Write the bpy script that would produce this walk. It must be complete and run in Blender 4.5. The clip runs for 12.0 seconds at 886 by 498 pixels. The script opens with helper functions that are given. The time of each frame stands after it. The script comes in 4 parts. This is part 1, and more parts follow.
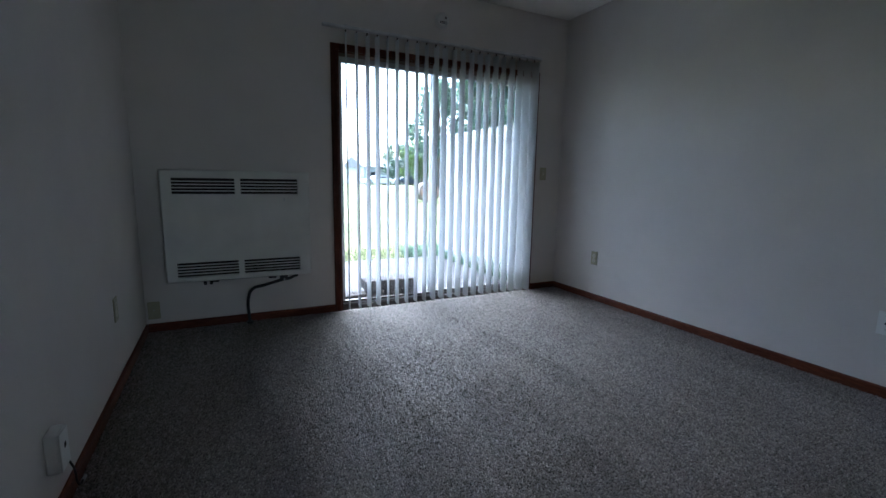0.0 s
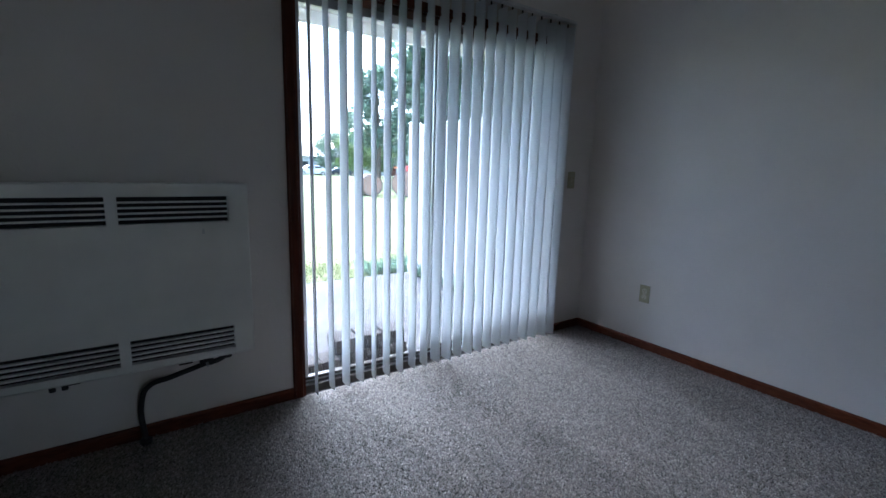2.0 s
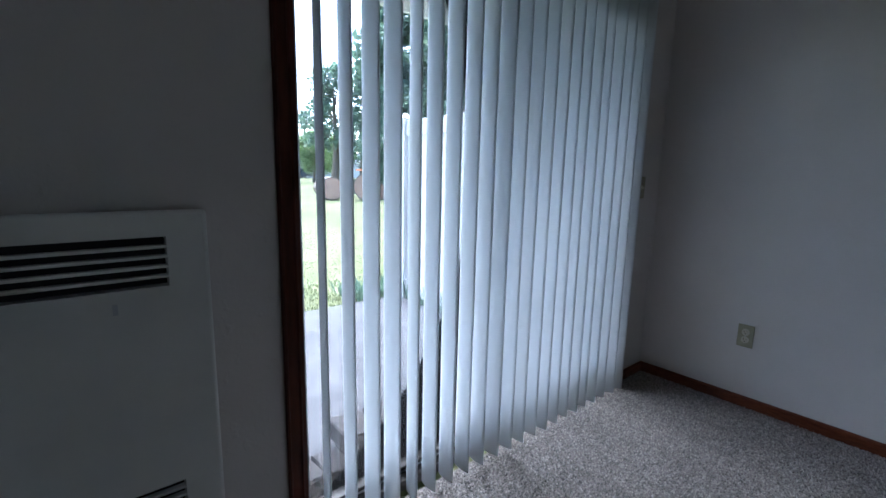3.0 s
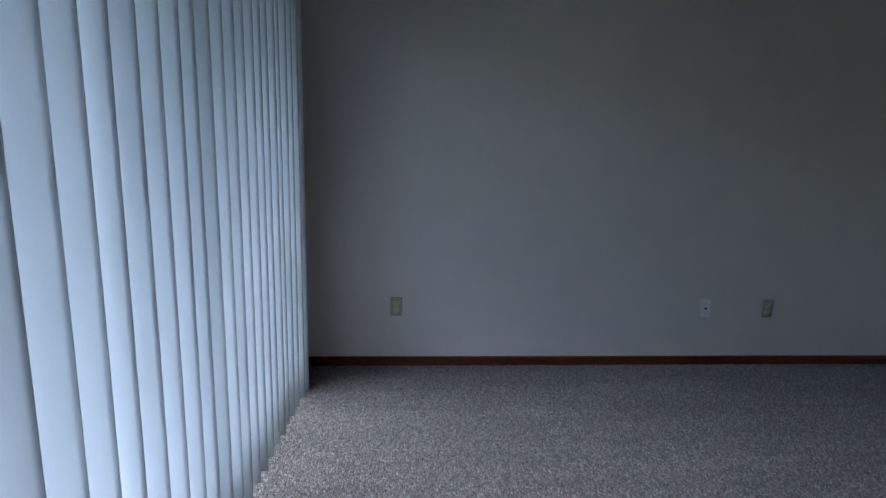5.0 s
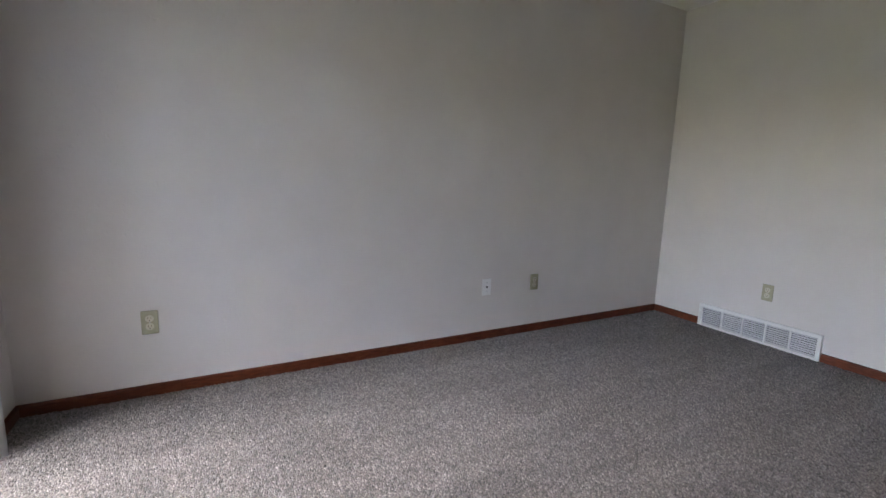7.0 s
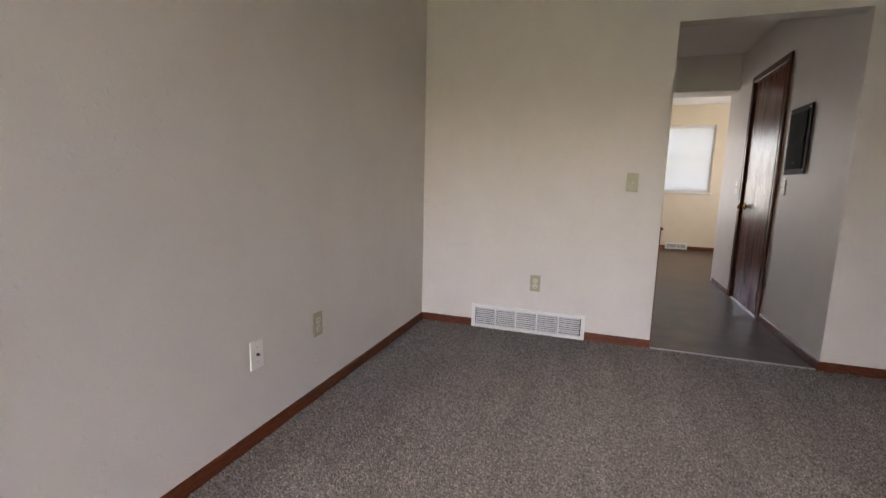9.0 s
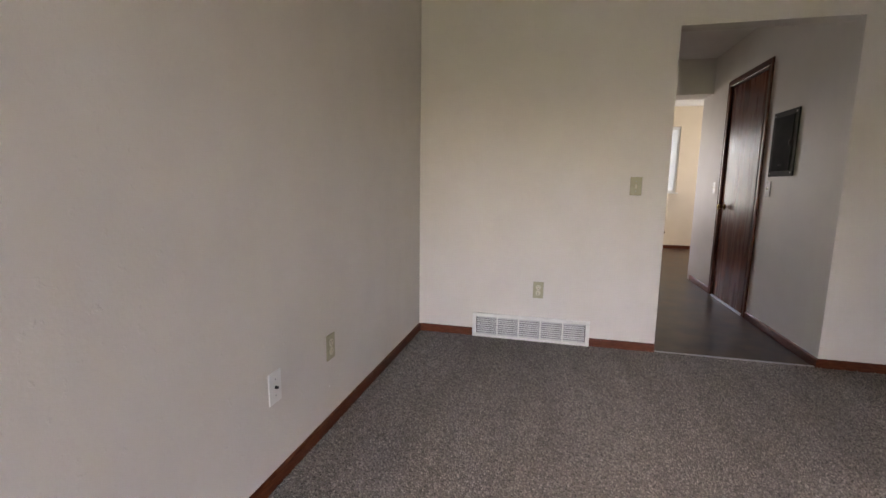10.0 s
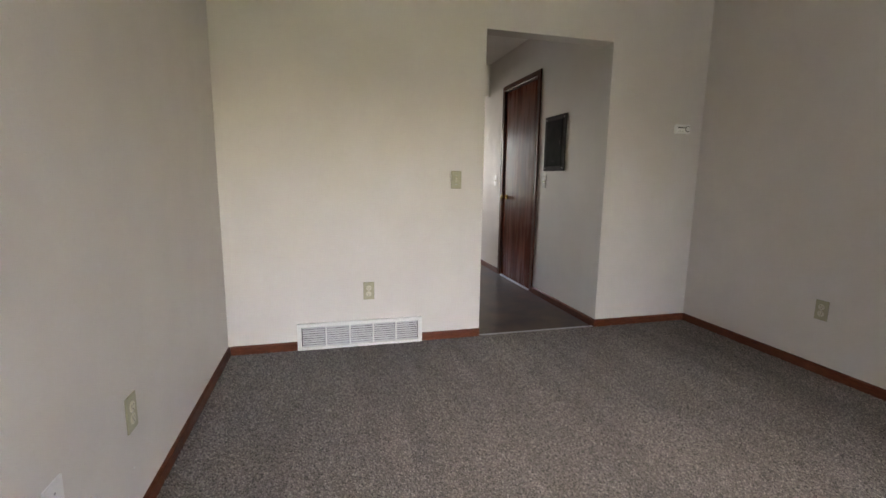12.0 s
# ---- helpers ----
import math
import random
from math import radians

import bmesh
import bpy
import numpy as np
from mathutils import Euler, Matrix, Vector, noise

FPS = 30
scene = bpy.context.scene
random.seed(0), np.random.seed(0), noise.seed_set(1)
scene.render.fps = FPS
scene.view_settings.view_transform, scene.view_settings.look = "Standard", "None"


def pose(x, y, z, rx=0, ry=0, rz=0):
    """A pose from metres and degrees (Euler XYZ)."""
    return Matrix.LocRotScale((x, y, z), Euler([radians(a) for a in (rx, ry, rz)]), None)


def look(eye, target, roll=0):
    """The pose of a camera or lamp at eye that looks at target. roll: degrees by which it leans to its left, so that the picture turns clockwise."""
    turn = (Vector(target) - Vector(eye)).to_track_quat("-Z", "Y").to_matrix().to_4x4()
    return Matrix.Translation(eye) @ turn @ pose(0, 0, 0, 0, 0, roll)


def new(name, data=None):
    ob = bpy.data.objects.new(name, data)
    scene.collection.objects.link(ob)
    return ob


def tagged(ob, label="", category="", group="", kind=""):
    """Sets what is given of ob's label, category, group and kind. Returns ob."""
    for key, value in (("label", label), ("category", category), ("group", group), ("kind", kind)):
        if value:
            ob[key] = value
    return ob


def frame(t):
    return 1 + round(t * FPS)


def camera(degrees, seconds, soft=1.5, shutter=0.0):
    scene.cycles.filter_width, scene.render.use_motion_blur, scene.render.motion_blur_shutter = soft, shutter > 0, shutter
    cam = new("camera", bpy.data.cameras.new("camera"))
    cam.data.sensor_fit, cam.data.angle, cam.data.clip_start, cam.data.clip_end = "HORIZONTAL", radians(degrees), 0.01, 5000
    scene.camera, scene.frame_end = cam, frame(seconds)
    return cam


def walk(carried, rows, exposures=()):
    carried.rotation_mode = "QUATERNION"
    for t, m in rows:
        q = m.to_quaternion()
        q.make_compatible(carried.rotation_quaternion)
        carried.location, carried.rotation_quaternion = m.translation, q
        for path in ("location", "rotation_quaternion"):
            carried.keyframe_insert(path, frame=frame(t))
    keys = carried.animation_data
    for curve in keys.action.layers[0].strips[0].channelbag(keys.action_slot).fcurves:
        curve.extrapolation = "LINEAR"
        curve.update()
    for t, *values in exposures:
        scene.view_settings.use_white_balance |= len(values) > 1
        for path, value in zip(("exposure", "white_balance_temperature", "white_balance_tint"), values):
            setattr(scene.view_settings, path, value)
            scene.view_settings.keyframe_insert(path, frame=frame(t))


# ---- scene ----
cam = camera(89.8, 12.0)

EXPOSURES = [(0, 4.33, 5350, 11), (0.5, 4.23, 5350, 11), (1.5, 4.36, 5320, 12), (2, 4.3, 5300, 12), (2.7, 4.05, 5300, 12), (4.5, 3.85, 5150, 12), (5, 4.05, 5250, 12), (5.5, 4.45, 5750, 15),
             (6, 4.82, 5950, 17), (6.5, 5.04, 6050, 18), (7, 5.43, 6250, 19), (9.5, 5.75, 7400, 26), (11, 5.78, 7300, 23), (12, 6.05, 7250, 20)]
PATH = [
    (0, (-2.846, 0.863, 1.023), (-1.973, 2.635, 0.71), 1.0),
    (0.5, (-2.848, 0.968, 1.046), (-1.927, 2.713, 0.718), 1.2),
    (1, (-2.773, 1.24, 1.036), (-1.811, 2.961, 0.702), 1.3),
    (1.5, (-2.703, 1.625, 1.082), (-1.732, 3.339, 0.737), 1.4),
    (2, (-2.684, 2.12, 1.124), (-1.564, 3.741, 0.775), 1.6),
    (2.5, (-2.6, 2.682, 1.15), (-1.382, 4.225, 0.784), 2.0),
    (2.7, (-2.573, 2.838, 1.148), (-1.353, 4.382, 0.793), 1.6),
    (4.3, (-2.384, 3.615, 1.059), (-0.478, 4.149, 0.769), 1.5),
    (4.5, (-2.415, 3.64, 1.101), (-0.458, 3.912, 0.787), 1.7),
    (5, (-2.557, 3.594, 1.108), (-0.585, 3.452, 0.804), 1.5),
    (5.5, (-2.628, 3.551, 1.133), (-0.72, 3.041, 0.817), 1.9),
    (6, (-2.635, 3.55, 1.102), (-0.773, 2.882, 0.806), 1.7),
    (6.5, (-2.619, 3.53, 1.098), (-0.791, 2.775, 0.798), 1.7),
    (7, (-2.433, 3.418, 1.093), (-0.694, 2.484, 0.771), 1.8),
    (7.5, (-2.17, 3.336, 1.054), (-0.623, 2.099, 0.775), 1.4),
    (7.7, (-2.004, 3.265, 1.05), (-0.596, 1.876, 0.756), 1.9),
    (9.3, (-1.105, 3.079, 1.058), (-0.518, 1.189, 0.767), 1.0),
    (9.5, (-1.031, 3.055, 1.062), (-0.451, 1.163, 0.773), 0.9),
    (10, (-0.919, 3.064, 1.084), (-0.451, 1.141, 0.792), 0.8),
    (10.5, (-0.818, 3.071, 1.12), (-0.694, 1.098, 0.817), 0.8),
    (11, (-0.709, 2.958, 1.047), (-0.709, 0.982, 0.737), 0.7),
    (11.5, (-0.601, 2.821, 1.073), (-0.695, 0.848, 0.76), 0.7),
    (12, (-0.598, 2.833, 1.092), (-1.103, 0.923, 0.778), 0.8),
]
walk(cam, [(t, look(eye, target, roll)) for t, eye, target, roll in PATH], EXPOSURES)

# ---- world, sun ----
world = bpy.data.worlds.new("world")
scene.world = world
world.use_nodes = True
wn = world.node_tree
sky = wn.nodes.new("ShaderNodeTexSky")
sky.sky_type = 'NISHITA'
sky.sun_disc = False
sky.sun_elevation = radians(57)
sky.sun_rotation = radians(11)
sky.air_density, sky.dust_density, sky.ozone_density = 1.0, 2.5, 1.0
bg = wn.nodes["Background"]
bg.inputs["Strength"].default_value = 0.07
wn.links.new(sky.outputs[0], bg.inputs["Color"])
sun = new("sun", bpy.data.lights.new("sun", 'SUN'))
sun.data.energy, sun.data.angle, sun.data.color = 1.4, radians(75), (1.0, 0.97, 0.93)
sun.matrix_basis = look((1.04, 5.35, 8.39), (0, 0, 0))

# fill lamps for daylight in the far room's windows and glazed back door
# the last lamp shines through a side window that is added, out of view
for x, y, z, face, w, h, watt in ((-2.56, -5.72, 1.54, (0, 1), 0.80, 1.02, 0.10), (-1.31, -5.72, 1.32, (0, 1), 0.50, 1.22, 0.75), (-4.78, -4.30, 1.54, (1, 0), 0.90, 1.02, 0.85)):
    day = new("daylight_fill", bpy.data.lights.new("daylight_fill", 'AREA'))
    day.data.shape, day.data.size, day.data.size_y = 'RECTANGLE', w, h
    day.data.energy, day.data.color = watt, (0.90, 0.96, 1.0)
    day.matrix_basis = look((x, y, z), (x + face[0], y + face[1], z))


# ---- materials ----
def nodes_of(name):
    m = bpy.data.materials.new(name)
    m.use_nodes = True
    return m, m.node_tree, m.node_tree.nodes["Principled BSDF"]


def surface(name, c1, c2, scale, rough=0.6, bump=0.0, bump_scale=200.0, metallic=0.0, stretch=(1, 1, 1), stain=0.0,
            stain_scale=1.5, coat=0.0, rough_var=0.0, detail=6.0, spec=0.5, knock=0.0):
    """Two colours mixed by noise at one scale, a faint large stain, and a fine relief."""
    m, t, p = nodes_of(name)
    tc = t.nodes.new("ShaderNodeTexCoord")
    mp = t.nodes.new("ShaderNodeMapping")
    mp.inputs["Scale"].default_value = stretch
    t.links.new(tc.outputs["Object"], mp.inputs["Vector"])
    n1 = t.nodes.new("ShaderNodeTexNoise")
    n1.inputs["Scale"].default_value, n1.inputs["Detail"].default_value = scale, detail
    t.links.new(mp.outputs[0], n1.inputs["Vector"])
    r = t.nodes.new("ShaderNodeValToRGB")
    r.color_ramp.elements[0].position, r.color_ramp.elements[1].position = 0.3, 0.7
    r.color_ramp.elements[0].color, r.color_ramp.elements[1].color = (*c1, 1), (*c2, 1)
    t.links.new(n1.outputs["Fac"], r.inputs["Fac"])
    out = r.outputs["Color"]
    if stain:
        n2 = t.nodes.new("ShaderNodeTexNoise")
        n2.inputs["Scale"].default_value, n2.inputs["Detail"].default_value = stain_scale, 4.0
        t.links.new(tc.outputs["Object"], n2.inputs["Vector"])
        mr = t.nodes.new("ShaderNodeMapRange")
        mr.inputs["From Min"].default_value, mr.inputs["From Max"].default_value = 0.3, 0.7
        mr.inputs["To Min"].default_value, mr.inputs["To Max"].default_value = 1.0 - stain, 1.0
        t.links.new(n2.outputs["Fac"], mr.inputs["Value"])
        mx = t.nodes.new("ShaderNodeMix")
        mx.data_type, mx.blend_type = 'RGBA', 'MULTIPLY'
        mx.inputs["Factor"].default_value = 1.0
        t.links.new(out, mx.inputs["A"])
        t.links.new(mr.outputs["Result"], mx.inputs["B"])
        out = mx.outputs["Result"]
    t.links.new(out, p.inputs["Base Color"])
    p.inputs["Roughness"].default_value, p.inputs["Metallic"].default_value = rough, metallic
    p.inputs["Coat Weight"].default_value = coat
    p.inputs["Specular IOR Level"].default_value = spec
    if rough_var:
        rr = t.nodes.new("ShaderNodeMapRange")
        rr.inputs["To Min"].default_value, rr.inputs["To Max"].default_value = rough - rough_var, rough + rough_var
        t.links.new(n1.outputs["Fac"], rr.inputs["Value"])
        t.links.new(rr.outputs["Result"], p.inputs["Roughness"])
    if knock:
        n4 = t.nodes.new("ShaderNodeTexNoise")
        n4.inputs["Scale"].default_value, n4.inputs["Detail"].default_value = 29.0, 3.0
        t.links.new(tc.outputs["Object"], n4.inputs["Vector"])
        kr = t.nodes.new("ShaderNodeMapRange")
        kr.inputs["From Min"].default_value, kr.inputs["From Max"].default_value = 0.63, 0.72
        t.links.new(n4.outputs["Fac"], kr.inputs["Value"])
        kb = t.nodes.new("ShaderNodeBump")
        kb.inputs["Strength"].default_value, kb.inputs["Distance"].default_value = knock, 0.0014
        t.links.new(kr.outputs["Result"], kb.inputs["Height"])
        t.links.new(kb.outputs["Normal"], p.inputs["Normal"])
    if bump:
        n3 = t.nodes.new("ShaderNodeTexNoise")
        n3.inputs["Scale"].default_value, n3.inputs["Detail"].default_value = bump_scale, 3.0
        t.links.new(mp.outputs[0], n3.inputs["Vector"])
        b = t.nodes.new("ShaderNodeBump")
        b.inputs["Strength"].default_value, b.inputs["Distance"].default_value = bump, 0.002
        t.links.new(n3.outputs["Fac"], b.inputs["Height"])
        if knock:
            t.links.new(kb.outputs["Normal"], b.inputs["Normal"])
        t.links.new(b.outputs["Normal"], p.inputs["Normal"])
    return m


def carpet_material(name, island):
    """Flecked cut pile: dark, mid and light yarns, mixed per tuft."""
    m, t, p = nodes_of(name)
    tc = t.nodes.new("ShaderNodeTexCoord")
    r = t.nodes.new("ShaderNodeValToRGB")
    e = r.color_ramp.elements
    e[0].position, e[0].color = 0.0, (0.050, 0.043, 0.037, 1)
    e[1].position, e[1].color = 1.0, (0.45, 0.406, 0.360, 1)
    k = e.new(0.35)
    k.color = (0.168, 0.146, 0.127, 1)
    k = e.new(0.7)
    k.color = (0.315, 0.277, 0.243, 1)
    if island:
        g = t.nodes.new("ShaderNodeNewGeometry")
        t.links.new(g.outputs["Random Per Island"], r.inputs["Fac"])
    else:
        n = t.nodes.new("ShaderNodeTexNoise")
        n.inputs["Scale"].default_value = 260.0
        t.links.new(tc.outputs["Object"], n.inputs["Vector"])
        t.links.new(n.outputs["Fac"], r.inputs["Fac"])
    clump = t.nodes.new("ShaderNodeTexNoise")
    clump.inputs["Scale"].default_value, clump.inputs["Detail"].default_value = 235.0, 1.0
    t.links.new(tc.outputs["Object"], clump.inputs["Vector"])
    cr = t.nodes.new("ShaderNodeMapRange")
    cr.inputs["From Min"].default_value, cr.inputs["From Max"].default_value = 0.38, 0.62
    cr.inputs["To Min"].default_value, cr.inputs["To Max"].default_value = 0.40, 1.12
    t.links.new(clump.outputs["Fac"], cr.inputs["Value"])
    cm = t.nodes.new("ShaderNodeMix")
    cm.data_type, cm.blend_type = 'RGBA', 'MULTIPLY'
    cm.inputs["Factor"].default_value = 1.0
    t.links.new(r.outputs["Color"], cm.inputs["A"])
    t.links.new(cr.outputs["Result"], cm.inputs["B"])
    # vacuum lanes: the shading of brushed pile, painted into the colour
    big = t.nodes.new("ShaderNodeTexNoise")
    big.inputs["Scale"].default_value, big.inputs["Detail"].default_value = 3.2, 5.0
    lane = t.nodes.new("ShaderNodeMapping")
    lane.inputs["Scale"].default_value = (2.2, 0.26, 1)
    lane.inputs["Rotation"].default_value = (0, 0, radians(4))
    t.links.new(tc.outputs["Object"], lane.inputs["Vector"])
    t.links.new(lane.outputs[0], big.inputs["Vector"])
    mr = t.nodes.new("ShaderNodeMapRange")
    mr.inputs["From Min"].default_value, mr.inputs["From Max"].default_value = 0.35, 0.65
    mr.inputs["To Min"].default_value, mr.inputs["To Max"].default_value = 0.80, 1.08
    t.links.new(big.outputs["Fac"], mr.inputs["Value"])
    mx = t.nodes.new("ShaderNodeMix")
    mx.data_type, mx.blend_type = 'RGBA', 'MULTIPLY'
    mx.inputs["Factor"].default_value = 1.0
    t.links.new(cm.outputs["Result"], mx.inputs["A"])
    t.links.new(mr.outputs["Result"], mx.inputs["B"])
    t.links.new(mx.outputs["Result"], p.inputs["Base Color"])
    p.inputs["Roughness"].default_value = 0.5
    p.inputs["Sheen Weight"].default_value = 0.25
    return m


def leaf_material(name, c1, c2, through_part=0.35):
    m, t, p = nodes_of(name)
    g = t.nodes.new("ShaderNodeNewGeometry")
    r = t.nodes.new("ShaderNodeValToRGB")
    r.color_ramp.elements[0].color, r.color_ramp.elements[1].color = (*c1, 1), (*c2, 1)
    t.links.new(g.outputs["Random Per Island"], r.inputs["Fac"])
    t.links.new(r.outputs["Color"], p.inputs["Base Color"])
    p.inputs["Roughness"].default_value = 0.55
    tr = t.nodes.new("ShaderNodeBsdfTranslucent")
    t.links.new(r.outputs["Color"], tr.inputs["Color"])
    mix = t.nodes.new("ShaderNodeMixShader")
    mix.inputs[0].default_value = through_part
    t.links.new(p.outputs[0], mix.inputs[1])
    t.links.new(tr.outputs[0], mix.inputs[2])
    t.links.new(mix.outputs[0], t.nodes["Material Output"].inputs["Surface"])
    return m


def slat_material(name, through_part=0.56):
    """Thin off-white vinyl that lets some daylight through."""
    m, t, p = nodes_of(name)
    tc = t.nodes.new("ShaderNodeTexCoord")
    mp = t.nodes.new("ShaderNodeMapping")
    mp.inputs["Scale"].default_value = (60, 60, 1.2)
    t.links.new(tc.outputs["Object"], mp.inputs["Vector"])
    n = t.nodes.new("ShaderNodeTexNoise")
    n.inputs["Scale"].default_value = 8.0
    t.links.new(mp.outputs[0], n.inputs["Vector"])
    r = t.nodes.new("ShaderNodeValToRGB")
    r.color_ramp.elements[0].color, r.color_ramp.elements[1].color = (0.74, 0.765, 0.775, 1), (0.79, 0.81, 0.82, 1)
    t.links.new(n.outputs["Fac"], r.inputs["Fac"])
    t.links.new(r.outputs["Color"], p.inputs["Base Color"])
    p.inputs["Roughness"].default_value = 0.45
    b = t.nodes.new("ShaderNodeBump")
    b.inputs["Strength"].default_value, b.inputs["Distance"].default_value = 0.12, 0.001
    t.links.new(n.outputs["Fac"], b.inputs["Height"])
    t.links.new(b.outputs["Normal"], p.inputs["Normal"])
    tr = t.nodes.new("ShaderNodeBsdfTranslucent")
    tr.inputs["Color"].default_value = (0.77, 0.80, 0.815, 1)
    mix = t.nodes.new("ShaderNodeMixShader")
    mix.inputs[0].default_value = through_part
    t.links.new(p.outputs[0], mix.inputs[1])
    t.links.new(tr.outputs[0], mix.inputs[2])
    t.links.new(mix.outputs[0], t.nodes["Material Output"].inputs["Surface"])
    return m


def glass_material(name):
    m, t, p = nodes_of(name)
    t.nodes.remove(p)
    tr = t.nodes.new("ShaderNodeBsdfTransparent")
    tr.inputs["Color"].default_value = (0.95, 0.96, 0.96, 1)
    gl = t.nodes.new("ShaderNodeBsdfGlossy")
    gl.inputs["Roughness"].default_value = 0.0
    fr = t.nodes.new("ShaderNodeFresnel")
    fr.inputs["IOR"].default_value = 1.45
    mix = t.nodes.new("ShaderNodeMixShader")
    t.links.new(fr.outputs[0], mix.inputs[0])
    t.links.new(tr.outputs[0], mix.inputs[1])
    t.links.new(gl.outputs[0], mix.inputs[2])
    # faint dust film on old glass, added to scatter light and give haze
    film = t.nodes.new("ShaderNodeBsdfTranslucent")
    film.inputs["Color"].default_value = (0.9, 0.9, 0.88, 1)
    dust_haze = t.nodes.new("ShaderNodeMixShader")
    n = t.nodes.new("ShaderNodeTexNoise")
    n.inputs["Scale"].default_value = 5.0
    mr = t.nodes.new("ShaderNodeMapRange")
    mr.inputs["To Min"].default_value, mr.inputs["To Max"].default_value = 0.0006, 0.0020
    t.links.new(n.outputs["Fac"], mr.inputs["Value"])
    t.links.new(mr.outputs["Result"], dust_haze.inputs[0])
    t.links.new(mix.outputs[0], dust_haze.inputs[1])
    t.links.new(film.outputs[0], dust_haze.inputs[2])
    t.links.new(dust_haze.outputs[0], t.nodes["Material Output"].inputs["Surface"])
    return m


PAINT = surface("wall_paint", (0.672, 0.634, 0.597), (0.712, 0.674, 0.637), 4.0, 0.55, 0.3, 90.0, stain=0.05, stain_scale=0.8, knock=0.5)
FARPAINT = surface("cream_paint", (0.66, 0.57, 0.43), (0.70, 0.61, 0.47), 4.0, 0.55, 0.3, 90.0, stain=0.05, stain_scale=0.8)
CEIL = surface("ceiling_paint", (0.84, 0.83, 0.80), (0.87, 0.86, 0.83), 6.0, 0.8, 0.9, 60.0, stain=0.05)
BASEWOOD = surface("stained_baseboard", (0.085, 0.021, 0.008), (0.165, 0.046, 0.018), 14.0, 0.45, 0.2, 80.0, stain=0.25, stain_scale=3.0, stretch=(1.5, 1.5, 9), spec=0.25)
DOORWOOD = surface("dark_varnished_wood", (0.065, 0.012, 0.006), (0.23, 0.050, 0.019), 4.0, 0.27, 0.22, 9.0, stretch=(4, 4, 0.35), stain=0.4, stain_scale=3.0, rough_var=0.10, spec=0.04)
TRIMWOOD = surface("dark_stained_trim", (0.060, 0.015, 0.008), (0.135, 0.038, 0.018), 9.0, 0.32, 0.2, 60.0, stretch=(5, 5, 0.8), stain=0.2, spec=0.15)
REDTRIM = surface("red_brown_trim", (0.22, 0.075, 0.03), (0.32, 0.12, 0.05), 9.0, 0.42, 0.2, 60.0, stretch=(5, 5, 0.8))
VINYL = surface("vinyl_floor", (0.046, 0.025, 0.016), (0.128, 0.078, 0.050), 6.0, 0.33, 0.03, 12.0, stain=0.35, stain_scale=3.0, rough_var=0.08, spec=0.22, detail=4.0)
CARPET = carpet_material("carpet_backing", False)
PILE = carpet_material("carpet_pile", True)
WHITE = surface("white_enamel", (0.76, 0.76, 0.74), (0.80, 0.80, 0.78), 12.0, 0.38, 0.08, 300.0, stain=0.06, stain_scale=5.0)
HEATWHITE = surface("heater_enamel", (0.70, 0.70, 0.66), (0.76, 0.76, 0.72), 6.0, 0.42, 0.1, 250.0, stain=0.08, stain_scale=3.0)
IVORY = surface("ivory_plastic", (0.36, 0.335, 0.22), (0.41, 0.385, 0.26), 20.0, 0.40, 0.05, 300.0)
CREAM = surface("cream_plastic", (0.56, 0.52, 0.39), (0.62, 0.58, 0.44), 30.0, 0.35)
WPLAST = surface("white_plastic", (0.78, 0.78, 0.76), (0.82, 0.82, 0.80), 20.0, 0.35)
# black for small dark parts and for the shade inside slots and recesses
BLACK = surface("black_parts_and_shade", (0.012, 0.012, 0.012), (0.02, 0.02, 0.02), 20.0, 0.7)
RUBBER = surface("black_rubber", (0.015, 0.015, 0.015), (0.03, 0.03, 0.03), 30.0, 0.5, 0.1)
STEEL = surface("grey_steel", (0.40, 0.40, 0.40), (0.52, 0.52, 0.52), 15.0, 0.32, 0.05, metallic=1.0)
ALU = surface("mill_aluminium", (0.50, 0.51, 0.52), (0.58, 0.59, 0.60), 25.0, 0.40, 0.05, metallic=0.6)
DARKSILL = surface("weathered_dark_track", (0.055, 0.050, 0.046), (0.10, 0.092, 0.085), 18.0, 0.5, 0.2, metallic=0.3, stain=0.3, stain_scale=6.0)
BRASS = surface("aged_brass", (0.52, 0.36, 0.14), (0.66, 0.48, 0.20), 30.0, 0.25, metallic=1.0)
PANELGREY = surface("panel_grey_enamel", (0.013, 0.014, 0.016), (0.022, 0.024, 0.027), 12.0, 0.6, 0.1, 200.0, stain=0.15, spec=0.06)
PANELFRAME = surface("panel_frame_enamel", (0.028, 0.027, 0.027), (0.042, 0.040, 0.040), 12.0, 0.6, 0.1, 200.0, spec=0.03)
PANELDARK = surface("panel_door_enamel", (0.016, 0.016, 0.017), (0.024, 0.024, 0.025), 12.0, 0.75, 0.1, 200.0, spec=0.02)
PLATESTEEL = surface("brushed_plate_metal", (0.22, 0.21, 0.19), (0.30, 0.29, 0.27), 30.0, 0.5, 0.05, metallic=0.7)
DUST = surface("dusty_white_metal", (0.52, 0.53, 0.55), (0.72, 0.72, 0.72), 9.0, 0.5, stain=0.15, stain_scale=9.0)
SLAT = slat_material("blind_vinyl")
MINISLAT = slat_material("mini_blind_enamel", 0.14)
GLASS = glass_material("window_glass")
CONCRETE = surface("patio_concrete", (0.082, 0.082, 0.086), (0.125, 0.124, 0.128), 9.0, 0.85, 0.5, 120.0, stain=0.3, stain_scale=1.2, spec=0.1)
LAWN = surface("lawn", (0.106, 0.132, 0.052), (0.186, 0.186, 0.100), 2.2, 0.9, 0.6, 60.0, stain=0.35, stain_scale=0.5, spec=0.05)
